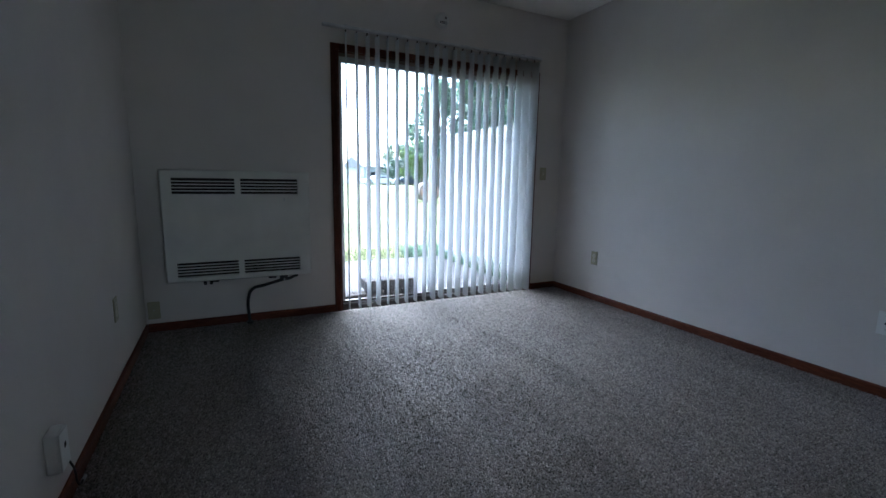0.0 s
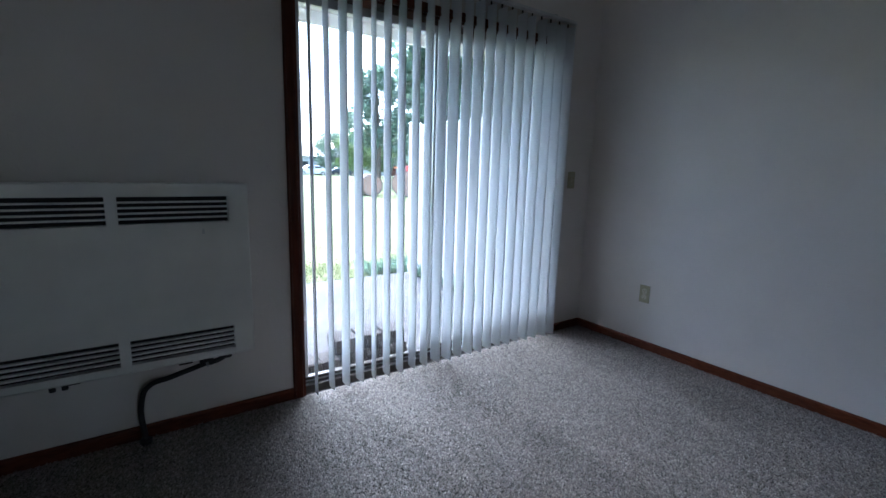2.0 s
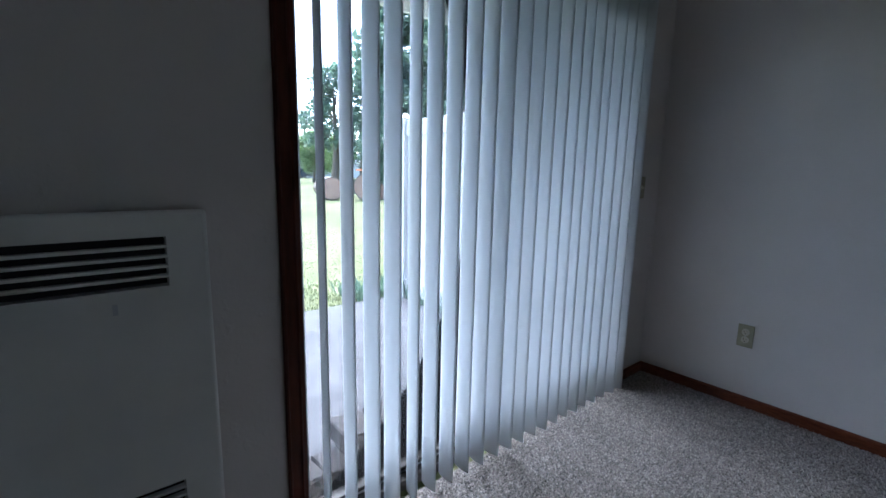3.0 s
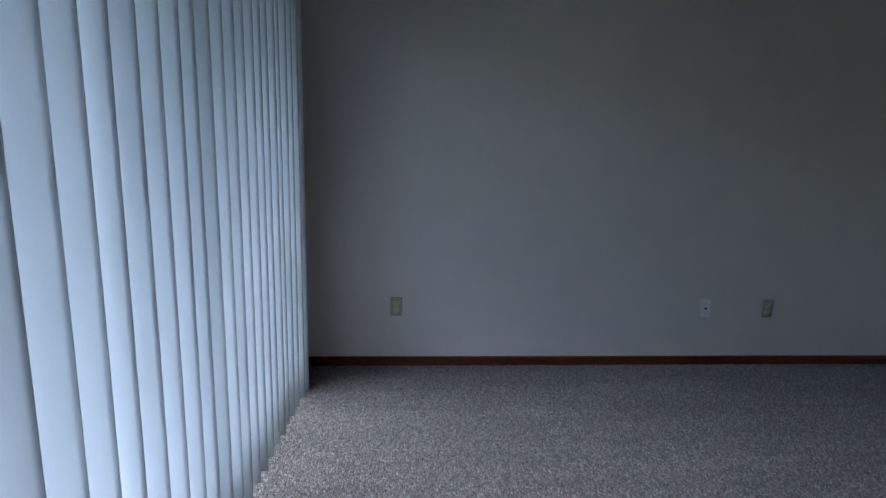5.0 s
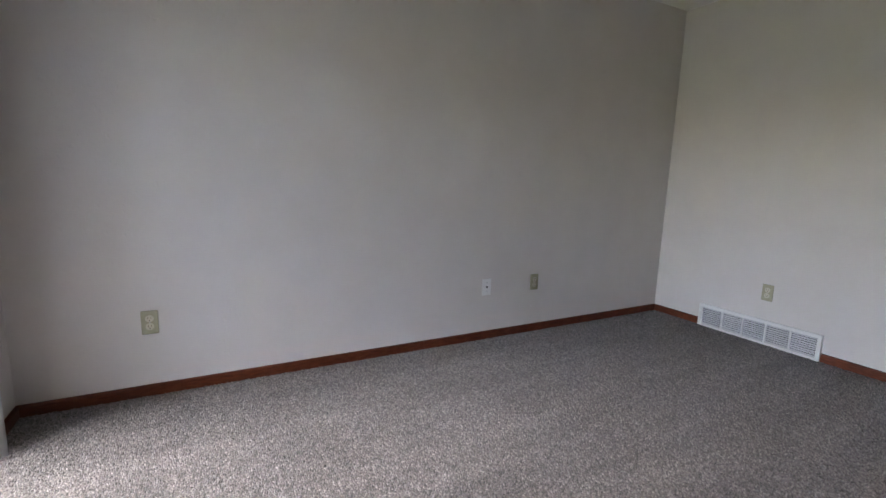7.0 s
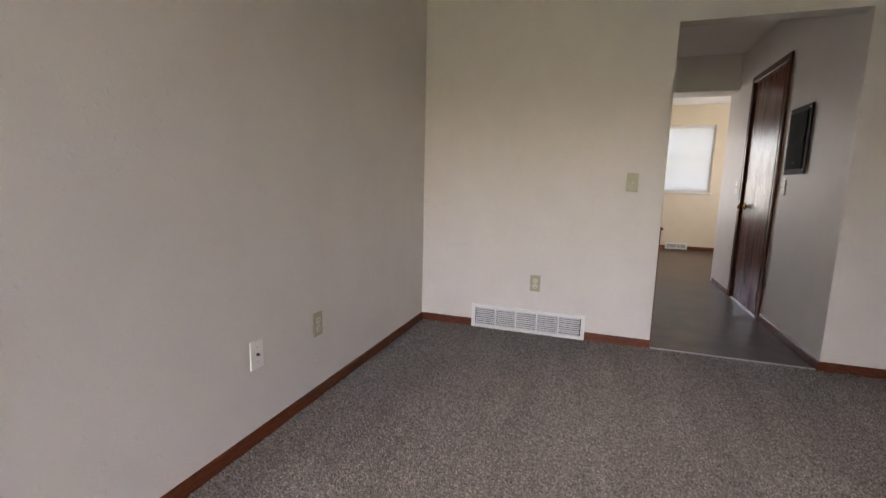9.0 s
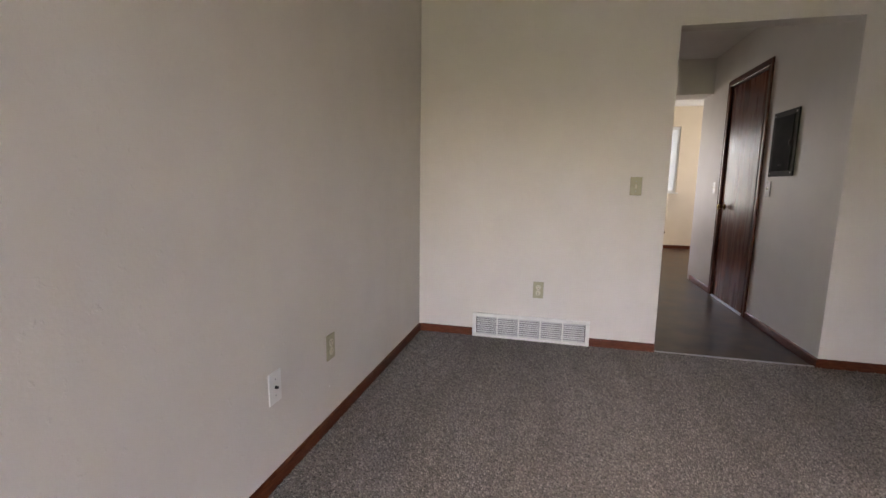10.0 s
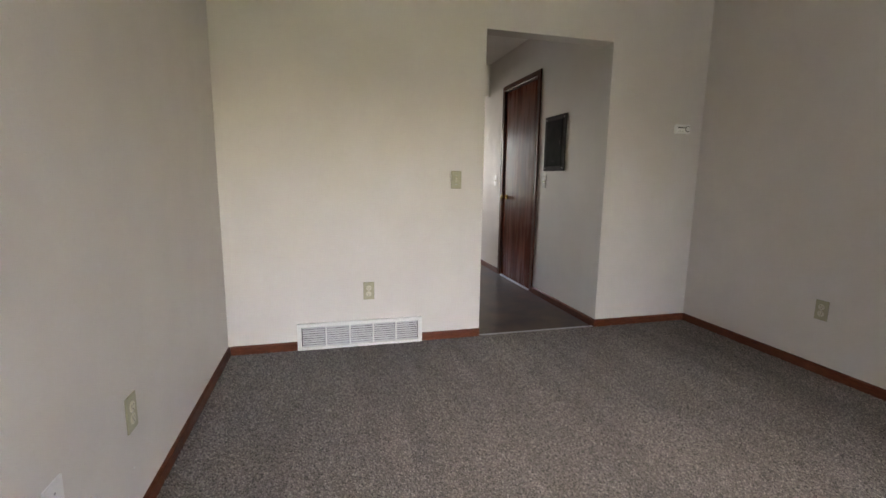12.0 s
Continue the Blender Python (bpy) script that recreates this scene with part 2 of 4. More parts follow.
GRASS = leaf_material("grass_blades", (0.12, 0.148, 0.062), (0.19, 0.195, 0.11), 0.5)
# tree green lifted towards pale teal, with the haze put into the colour
LEAF = leaf_material("leaves", (0.060, 0.115, 0.075), (0.14, 0.20, 0.13), 0.45)
LEAF3 = leaf_material("pale_leaves", (0.085, 0.145, 0.10), (0.16, 0.23, 0.16), 0.5)
LEAF2 = leaf_material("light_leaves", (0.07, 0.13, 0.03), (0.17, 0.25, 0.08))
BARK = surface("bark", (0.10, 0.075, 0.055), (0.19, 0.15, 0.11), 6.0, 0.9, 0.9, 25.0, stretch=(3, 3, 0.7))
CUTWOOD = surface("cut_wood", (0.38, 0.22, 0.15), (0.50, 0.32, 0.22), 7.0, 0.8, 0.4, 40.0, stain=0.25, stain_scale=2.0)
STONE = surface("paver_stone", (0.022, 0.017, 0.015), (0.055, 0.044, 0.038), 14.0, 0.85, 0.7, 60.0, stain=0.3, stain_scale=6.0)
VINYLFENCE = surface("white_vinyl_fence", (0.68, 0.68, 0.68), (0.73, 0.73, 0.73), 3.0, 0.45, stain=0.08)
SIDING = surface("pale_siding", (0.60, 0.60, 0.57), (0.68, 0.68, 0.65), 2.0, 0.7, stain=0.1)
SHINGLE = surface("grey_shingles", (0.16, 0.16, 0.17), (0.25, 0.25, 0.26), 8.0, 0.9, 0.4, 30.0)
DARKGLASS = surface("dark_window", (0.03, 0.035, 0.04), (0.05, 0.055, 0.06), 2.0, 0.1)
CARBLUE = surface("dark_blue_car_paint", (0.03, 0.045, 0.08), (0.04, 0.055, 0.10), 2.0, 0.25, coat=0.6)
CARWHITE = surface("white_car_paint", (0.72, 0.72, 0.72), (0.76, 0.76, 0.76), 2.0, 0.25, coat=0.6)
CARRED = surface("red_paint", (0.55, 0.05, 0.03), (0.62, 0.07, 0.04), 3.0, 0.35, coat=0.3)
ORANGE = surface("orange_plastic", (0.75, 0.20, 0.04), (0.80, 0.24, 0.06), 8.0, 0.4)
DIFFUSER = surface("opal_diffuser", (0.78, 0.78, 0.75), (0.82, 0.82, 0.79), 8.0, 0.3)
SCREEN = surface("grey_display", (0.05, 0.055, 0.05), (0.07, 0.075, 0.07), 8.0, 0.2)


# ---- builders ----
def box(bm, x0, x1, y0, y1, z0, z1, bevel=0.0, seg=2):
    """One box, its edges rounded by bevel."""
    lo = Vector((min(x0, x1), min(y0, y1), min(z0, z1)))
    hi = Vector((max(x0, x1), max(y0, y1), max(z0, z1)))
    made = bmesh.ops.create_cube(bm, size=1.0, matrix=Matrix.LocRotScale((lo + hi) / 2, None, hi - lo))
    if bevel:
        edges = {e for v in made["verts"] for e in v.link_edges}
        bmesh.ops.bevel(bm, geom=list(edges), offset=bevel, segments=seg, affect='EDGES', profile=0.5)
    return bm


def rod(bm, a, b, r0, r1=None, sides=16):
    """A round bar from a to b."""
    a, b = Vector(a), Vector(b)
    turn = (b - a).to_track_quat('Z', 'Y').to_matrix().to_4x4()
    bmesh.ops.create_cone(bm, cap_ends=True, segments=sides, radius1=r0, radius2=r0 if r1 is None else r1, depth=(b - a).length,
                          matrix=Matrix.Translation((a + b) / 2) @ turn)
    return bm


def lathe(bm, profile, axis_m, sides=24):
    """Turns a profile of (radius, height) round z, then places it by axis_m."""
    rings = []
    for r, z in profile:
        rings.append([bm.verts.new(axis_m @ Vector((r * math.cos(2 * math.pi * k / sides), r * math.sin(2 * math.pi * k / sides), z))) for k in range(sides)])
    for a, b in zip(rings, rings[1:]):
        for k in range(sides):
            bm.faces.new((a[k], a[(k + 1) % sides], b[(k + 1) % sides], b[k]))
    bm.faces.new(list(reversed(rings[0])))
    bm.faces.new(rings[-1])
    return bm


def part(name, bm, material, parent=None, label="", smooth=False):
    """Links a bmesh as one mesh object under a thing or a part."""
    me = bpy.data.meshes.new(name)
    bmesh.ops.recalc_face_normals(bm, faces=bm.faces[:])
    bm.to_mesh(me)
    bm.free()
    me.materials.append(material)
    if smooth:
        for f in me.polygons:
            f.use_smooth = True
    ob = new(name, me)
    if parent is not None:
        ob.parent = parent
    if label:
        ob["label"] = label
    return ob


def thing(name, m, label, category, group="", kind=""):
    ob = new(name)
    ob.matrix_basis = m
    ob.empty_display_size = 0.1
    return tagged(ob, label, category, group, kind)


def tube(name, points, radius, material, parent=None, label=""):
    """A round cable along a smooth curve."""
    cu = bpy.data.curves.new(name, 'CURVE')
    cu.dimensions, cu.bevel_depth, cu.bevel_resolution, cu.use_fill_caps = '3D', radius, 3, True
    sp = cu.splines.new('BEZIER')
    sp.bezier_points.add(len(points) - 1)
    for bp, co in zip(sp.bezier_points, points):
        bp.co = co
        bp.handle_left_type = bp.handle_right_type = 'AUTO'
    cu.materials.append(material)
    tmp = bpy.data.objects.new(name, cu)
    me = bpy.data.meshes.new_from_object(tmp)
    bpy.data.objects.remove(tmp)
    me.name = name
    for f in me.polygons:
        f.use_smooth = True
    ob = new(name, me)
    if parent is not None:
        ob.parent = parent
    if label:
        ob["label"] = label
    return ob


def quads(name, centres, us, vs, material, parent=None):
    """Many small four-cornered leaves: centre, half width and half length vectors, as one mesh."""
    n = len(centres)
    co = np.empty((n, 4, 3), np.float32)
    co[:, 0], co[:, 1], co[:, 2], co[:, 3] = centres - vs, centres + us, centres + vs, centres - us
    me = bpy.data.meshes.new(name)
    me.vertices.add(n * 4)
    me.vertices.foreach_set("co", co.ravel())
    me.loops.add(n * 4)
    me.loops.foreach_set("vertex_index", np.arange(n * 4, dtype=np.int32))
    me.polygons.add(n)
    me.polygons.foreach_set("loop_start", np.arange(0, n * 4, 4, dtype=np.int32))
    me.update(calc_edges=True)
    me.materials.append(material)
    ob = new(name, me)
    if parent is not None:
        ob.parent = parent
    return ob


# ---- the structure ----
# Origin: the floor corner between the east and the south wall. x to the east, y to the north.
WEST, NORTH, HIGH = -3.341, 4.186, 2.435
OPEN_W, OPEN_E, OPEN_TOP = -2.540, -1.616, 2.032      # opening to the hall
DOOR_W, DOOR_E, DOOR_TOP = -2.074, -0.340, 1.905       # sliding patio door
HALL_END, FAR = -2.64, -5.50
THICK = 0.12


def wall(name, label, pieces, paint=None):
    bm = bmesh.new()
    for p in pieces:
        box(bm, *p)
    return tagged(part(name, bm, paint or PAINT), label, "wall", kind="structure")


wall("wall_north", "off-white painted exterior wall with patio door opening", [
    (WEST - THICK, DOOR_W, NORTH, NORTH + 0.2, -0.15, HIGH), (DOOR_E, THICK, NORTH, NORTH + 0.2, -0.15, HIGH),
    (DOOR_W, DOOR_E, NORTH, NORTH + 0.2, DOOR_TOP, HIGH)])
wall("wall_east", "off-white painted long wall with outlets", [(0, THICK, -THICK, NORTH, -0.15, HIGH)])
wall("wall_west", "off-white painted wall with outlets", [(WEST - THICK, WEST, -THICK, NORTH, -0.15, HIGH)])
wall("wall_south", "off-white painted wall with plain hall opening", [
    (WEST, OPEN_W, -THICK, 0, -0.15, HIGH), (OPEN_E, 0, -THICK, 0, -0.15, HIGH), (OPEN_W, OPEN_E, -THICK, 0, OPEN_TOP, HIGH)])
# hall: door openings in both side walls
HD0, HD1 = -1.110, -1.890          # hall door, west side
ED0, ED1 = -1.09, -1.78            # closed door, east side
wall("wall_hall_west", "painted hall wall beside dark wooden door", [
    (OPEN_W - THICK, OPEN_W, -THICK, HD0, -0.15, HIGH), (OPEN_W - THICK, OPEN_W, HD1, HALL_END, -0.15, HIGH),
    (OPEN_W - THICK, OPEN_W, HD0, HD1, 2.035, HIGH)])
wall("wall_hall_east", "painted hall wall with dark door", [
    (OPEN_E, OPEN_E + THICK, -THICK, ED0, -0.15, HIGH), (OPEN_E, OPEN_E + THICK, ED1, HALL_END, -0.15, HIGH),
    (OPEN_E, OPEN_E + THICK, ED0, ED1, 2.03, HIGH)])
wall("wall_closet", "plain wall closing the space behind hall doors", [
    (OPEN_W - 0.75, OPEN_W - 0.70, -THICK, HALL_END, -0.15, HIGH), (OPEN_E + 0.70, OPEN_E + 0.75, -THICK, HALL_END, -0.15, HIGH)])
wall("wall_far_north", "painted wall and header at end of hall", [
    (-4.6, OPEN_W, HALL_END - 0.1, HALL_END, -0.15, HIGH), (OPEN_E, 0.6, HALL_END - 0.1, HALL_END, -0.15, HIGH),
    (OPEN_W, OPEN_E, HALL_END - 0.1, -2.42, 2.07, HIGH)])
WX0, WX1, WZ0, WZ1 = -3.00, -2.12, 0.985, 2.10       # window of the far room
FX0, FX1 = -1.735, -0.88                             # back door of the far room
wall("wall_far_south", "cream painted wall with window and back door", [
    (-4.6, WX0, FAR - 0.16, FAR, -0.15, HIGH), (WX0, WX1, FAR - 0.16, FAR, -0.15, WZ0), (WX0, WX1, FAR - 0.16, FAR, WZ1, HIGH),
    (WX1, FX0, FAR - 0.16, FAR, -0.15, HIGH), (FX0, FX1, FAR - 0.16, FAR, 2.07, HIGH), (FX1, 0.6, FAR - 0.16, FAR, -0.15, HIGH)], FARPAINT)
SY0, SY1 = -4.80, -3.80                              # unseen side window, added to brighten the far room
wall("wall_far_west", "cream painted side wall of far room with added window", [
    (-4.72, -4.6, FAR - 0.16, SY0, -0.15, HIGH), (-4.72, -4.6, SY1, HALL_END, -0.15, HIGH), (-4.72, -4.6, SY0, SY1, -0.15, WZ0), (-4.72, -4.6, SY0, SY1, WZ1, HIGH)], FARPAINT)
wall("wall_far_east", "cream painted side wall of far room", [(0.6, 0.72, FAR - 0.16, HALL_END, -0.15, HIGH)], FARPAINT)

bm = box(bmesh.new(), WEST - THICK, THICK, -THICK, NORTH + 0.2, HIGH, HIGH + 0.12)
tagged(part("ceiling", bm, CEIL), "white textured living room ceiling", "ceiling", kind="structure")
bm = box(bmesh.new(), -4.72, 0.72, FAR - 0.16, -THICK, HIGH, HIGH + 0.12)
tagged(part("ceiling_hall", bm, CEIL), "white hall and far room ceiling", "ceiling", kind="structure")
bm = box(bmesh.new(), WEST, 0, -0.004, NORTH, -0.15, 0.0)
floor = tagged(part("floor", bm, CARPET), "grey-beige flecked cut-pile carpet floor", "carpet", kind="structure")
bm = box(bmesh.new(), -4.6, 0.6, FAR, -0.004, -0.15, -0.006)
tagged(part("floor_hall", bm, VINYL), "dark brown glossy vinyl hall floor", "vinyl floor", kind="structure")
bm = box(bmesh.new(), OPEN_W, OPEN_E, -0.022, 0.004, -0.006, 0.004, 0.003)
tagged(part("trim_threshold", bm, ALU), "thin metal carpet edge strip at opening", "threshold", kind="structure")


def baseboard(name, a, b, inward, material=None, height=0.057):
    """A baseboard with a rounded top from a to b; inward is the way off the wall."""
    a, b, n = Vector((*a, 0)), Vector((*b, 0)), Vector((*inward, 0))
    prof = [(0, -0.004), (0.012, -0.004), (0.012, height - 0.012), (0.010, height - 0.005), (0.006, height - 0.001), (0, height)]
    bm = bmesh.new()
    ends = [[bm.verts.new(p + n * d + Vector((0, 0, z))) for d, z in prof] for p in (a, b)]
    k = len(prof)
    for i in range(k):
        bm.faces.new((ends[0][i], ends[0][(i + 1) % k], ends[1][(i + 1) % k], ends[1][i]))
    bm.faces.new(ends[0])
    bm.faces.new(list(reversed(ends[1])))
    return tagged(part(name, bm, material or BASEWOOD), "reddish-brown stained wooden baseboard", "baseboard", kind="structure")


VENT_E, VENT_W = -0.403, -1.204
baseboard("baseboard_east", (0, 0), (0, NORTH), (-1, 0))
baseboard("baseboard_west", (WEST, 0), (WEST, NORTH), (1, 0))
baseboard("baseboard_north_west", (WEST + 0.012, NORTH), (DOOR_W - 0.048, NORTH), (0, -1))
baseboard("baseboard_north_east", (DOOR_E + 0.048, NORTH), (-0.012, NORTH), (0, -1))
baseboard("baseboard_south_east", (-0.012, 0), (VENT_E, 0), (0, 1))
baseboard("baseboard_south_middle", (VENT_W, 0), (OPEN_E, 0), (0, 1))
baseboard("baseboard_south_west", (OPEN_W, 0), (WEST + 0.012, 0), (0, 1))
baseboard("baseboard_hall_west", (OPEN_W, 0.012), (OPEN_W, HD0 + 0.06), (1, 0))
baseboard("baseboard_hall_stub", (OPEN_W, HD1 - 0.06), (OPEN_W, HALL_END), (1, 0))
baseboard("baseboard_hall_east", (OPEN_E, -0.70), (OPEN_E, ED0 + 0.06), (-1, 0))
baseboard("baseboard_hall_corner", (OPEN_E, ED1 - 0.06), (OPEN_E, HALL_END), (-1, 0))
baseboard("baseboard_far_west", (-4.6, FAR), (-2.75, FAR), (0, 1))
baseboard("baseboard_far_middle", (-2.40, FAR), (FX0 - 0.07, FAR), (0, 1))


def casing(name, label, w, h, sides, material, depth=0.014, width=0.057):
    """Door trim in the plane y = 0, facing -y, round an opening w by h whose foot is at the origin."""
    bm = bmesh.new()
    for x0, x1, z0, z1 in ((-w / 2 - width, -w / 2, 0, h), (w / 2, w / 2 + width, 0, h), (-w / 2 - width, w / 2 + width, h, h + width)):
        box(bm, x0, x1, -depth, 0, z0, z1, 0.004)
    for x0, x1, z0, z1 in ((-w / 2, -w / 2 + 0.012, 0, h), (w / 2 - 0.012, w / 2, 0, h), (-w / 2 + 0.012, w / 2 - 0.012, h - 0.012, h)):
        box(bm, x0, x1, -0.002, sides, z0, z1)
    for x0, x1, z0, z1 in ((-w / 2 - 0.011, -w / 2 - 0.003, 0, h + 0.003), (w / 2 + 0.003, w / 2 + 0.011, 0, h + 0.003), (-w / 2 - 0.011, w / 2 + 0.011, h + 0.003, h + 0.011),
                           (-w / 2 - width + 0.003, -w / 2 - width + 0.010, 0, h + width - 0.01), (w / 2 + width - 0.010, w / 2 + width - 0.003, 0, h + width - 0.01)):
        box(bm, x0, x1, -depth - 0.004, -depth + 0.004, z0, z1, 0.003)
    ob = tagged(part(name, bm, material), label, "door trim", kind="structure")
    return ob


# ---- patio door ----
casing("trim_patio_door", "dark reddish-brown wooden patio door trim", DOOR_E - DOOR_W, DOOR_TOP, 0.19, TRIMWOOD,
       depth=0.012, width=0.048).matrix_basis = pose((DOOR_W + DOOR_E) / 2, NORTH, 0)


def sliding_door():
    root = thing("door_patio", pose((DOOR_W + DOOR_E) / 2, NORTH + 0.10, 0), "sliding glass patio door with slim metal sashes", "patio door", kind="structure")
    w = DOOR_E - DOOR_W - 0.024
    bm = box(bmesh.new(), -w / 2, w / 2, -0.05, 0.06, -0.02, 0.022, 0.004)
    box(bm, -w / 2, w / 2, -0.012, -0.006, 0.022, 0.036)
    box(bm, -w / 2, w / 2, 0.022, 0.028, 0.022, 0.036)
    part("door_sill", bm, DARKSILL, root, "weathered dark metal sliding track")
    meet = -1.262 - (DOOR_W + DOOR_E) / 2
    for x0, x1, y in ((-w / 2, meet + 0.022, 0.0), (meet - 0.022, w / 2, 0.034)):
        sash = part("door_sash", sash_mesh(x0, x1, 0.024, DOOR_TOP - 0.014, y, 0.042, low=0.024), ALU, root)
        part("bottom_rail", box(bmesh.new(), x0 + 0.001, x1 - 0.001, y - 0.018, y + 0.018, 0.0365, 0.052, 0.003), DARKSILL, sash, "weathered dark bottom rail")
        bm = box(bmesh.new(), x0 + 0.038, x1 - 0.038, y - 0.003, y + 0.003, 0.046, DOOR_TOP - 0.056)
        pane = part("pane", bm, GLASS, sash, "clear glass pane")
        pane.visible_shadow = False
    bm = box(bmesh.new(), w / 2 - 0.052, w / 2 - 0.030, -0.020, 0.018, 0.93, 1.09, 0.006)
    part("door_handle", bm, RUBBER, root, "dark pull handle")
    return root


def sash_mesh(x0, x1, z0, z1, y, w, d=0.028, low=0.0):
    bm = bmesh.new()
    box(bm, x0, x0 + w, y - d / 2, y + d / 2, z0, z1, 0.003)
    box(bm, x1 - w, x1, y - d / 2, y + d / 2, z0, z1, 0.003)
    box(bm, x0 + w, x1 - w, y - d / 2, y + d / 2, z0, z0 + (low or w), 0.003)
    box(bm, x0 + w, x1 - w, y - d / 2, y + d / 2, z1 - w, z1, 0.003)
    return bm


sliding_door()


# ---- vertical blind ----
def vertical_blind():
    y, top = 4.157, 2.054
    root = thing("vertical_blind", pose(0, y, 0), "white vinyl vertical blind, slats turned half open", "window blind")
    bm = box(bmesh.new(), -2.178, -0.305, -0.018, 0.016, top - 0.004, top + 0.014, 0.003)
    rail = part("headrail", bm, DUST, root, "slim pale headrail")
    for x in (-2.02, -1.27, -0.50):
        bm = box(bmesh.new(), x - 0.012, x + 0.012, -0.018, 0.028, top + 0.014, top + 0.019, 0.001)
        part("bracket", bm, STEEL, root)
    turns = [-98, -90, -82, -81, -100, -89, -91, -93, -89, -82, -82, -86, -84, -88, -85, -89, -86, -88, -84, -78, -66, -64]
    shift = [0.0045, 0.0045, 0.002, 0.0, 0.0015, -0.0035]
    rnd = random.Random(4)
    slat_mesh = None
    for i, a in enumerate(turns):
        x = -2.02 + 0.0785 * i + (shift[i] if i < 6 else 0)
        off = -0.009 if i > 19 else 0.0
        if slat_mesh is None:
            bm = bmesh.new()
            n, half, bulge, th = 8, 0.0400, 0.0065, 0.0009
            rows = []
            for z in np.linspace(0.022, top - 0.030, 10):
                front, back = [], []
                for k in range(n + 1):
                    s = -1 + 2 * k / n
                    front.append(bm.verts.new((s * half, -bulge * (1 - s * s) - th, z)))
                    back.append(bm.verts.new((s * half, -bulge * (1 - s * s) + th, z)))
                rows.append(front + back[::-1])
            m = len(rows[0])
            for a0, b0 in zip(rows, rows[1:]):
                for k in range(m):
                    bm.faces.new((a0[k], a0[(k + 1) % m], b0[(k + 1) % m], b0[k]))
            bm.faces.new(rows[0][::-1])
            bm.faces.new(rows[-1])
            slat = part("slat", bm, SLAT, root, smooth=True)
            slat_mesh = slat.data
        else:
            slat = new("slat", slat_mesh)
            slat.parent = root
        slat.matrix_basis = pose(x, off + rnd.uniform(-0.002, 0.002), rnd.uniform(-0.003, 0.003), rnd.uniform(-0.15, 0.15), rnd.uniform(-0.1, 0.1), a + rnd.uniform(-2, 2))
        bm = box(bmesh.new(), x - 0.004, x + 0.004, -0.003, 0.003, top - 0.034, top - 0.010)
        part("carrier", bm, BLACK, rail)
    return root


vertical_blind()


# ---- wall heater ----
def wall_heater():
    x0, x1, z0, z1, f = -3.187, -2.321, 0.348, 1.042, 4.057
    cx, w, h = (x0 + x1) / 2, x1 - x0, z1 - z0
    root = thing("wall_heater", pose(cx, f, z0), "white enamelled gas wall heater with four louvres", "heater")
    g = [(-3.134 - cx, -2.780 - cx), (-2.745 - cx, -2.388 - cx)]
    rows = [(0.372 - z0, 0.466 - z0), (0.900 - z0, 0.9995 - z0)]
    bm = bmesh.new()
    d = 0.03
    xs = [-w / 2, g[0][0], g[0][1], g[1][0], g[1][1], w / 2]
    zs = [0, rows[0][0], rows[0][1], rows[1][0], rows[1][1], h]
    for i in range(5):
        for j in range(5):
            if i in (1, 3) and j in (1, 3):
                continue
            box(bm, xs[i], xs[i + 1], 0, d, zs[j], zs[j + 1])
    bmesh.ops.remove_doubles(bm, verts=bm.verts[:], dist=1e-5)
    part("front_panel", bm, HEATWHITE, root)
    # rounded rim round the front and the deep cabinet behind it
    bm = bmesh.new()
    for a, b in (((-w / 2, 0), (w / 2, 0)), ((-w / 2, h), (w / 2, h)), ((-w / 2, 0), (-w / 2, h)), ((w / 2, 0), (w / 2, h))):
        rod(bm, (a[0], 0.009, a[1]), (b[0], 0.009, b[1]), 0.009, sides=12)
    for sx in (-w / 2, w / 2):
        for sz in (0, h):
            bmesh.ops.create_uvsphere(bm, u_segments=10, v_segments=6, radius=0.009, matrix=Matrix.Translation((sx, 0.009, sz)))
    part("rim", bm, HEATWHITE, root, smooth=True)
    bm = box(bmesh.new(), -w / 2 + 0.004, w / 2 - 0.004, d + 0.002, 0.104, 0.004, h - 0.004, 0.006)
    part("cabinet", bm, HEATWHITE, root)
    bm = box(bmesh.new(), -w / 2 + 0.06, w / 2 - 0.06, 0.1042, NORTH - f - 0.001, 0.03, h - 0.05, 0.004)
    part("back_housing", bm, PANELGREY, root, "dark metal wall housing")
    for gx0, gx1 in g:
        for gz0, gz1 in rows:
            # black sheet painted as the shade behind the louvre blades
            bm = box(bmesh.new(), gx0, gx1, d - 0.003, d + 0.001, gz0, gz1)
            grille = part("louvre", bm, BLACK, root, "louvred air grille with shade painted black behind blades")
            n = 5
            step = (gz1 - gz0) / n
            for k in range(1, n):
                z = gz0 + k * step
                bm = box(bmesh.new(), gx0, gx1, 0.0015, 0.016, z - step * 0.17, z + step * 0.17, 0.0012, 1)
                part("louvre_blade", bm, HEATWHITE, grille)
    bm = box(bmesh.new(), 0.27, 0.278, -0.003, 0.002, rows[1][0] - 0.045, rows[1][0] - 0.025)
    part("badge", bm, ALU, root)
    bm = box(bmesh.new(), -0.20, -0.15, 0.045, 0.09, -0.028, 0.004, 0.003)
    part("drain_fitting", bm, PANELGREY, root)
    return root


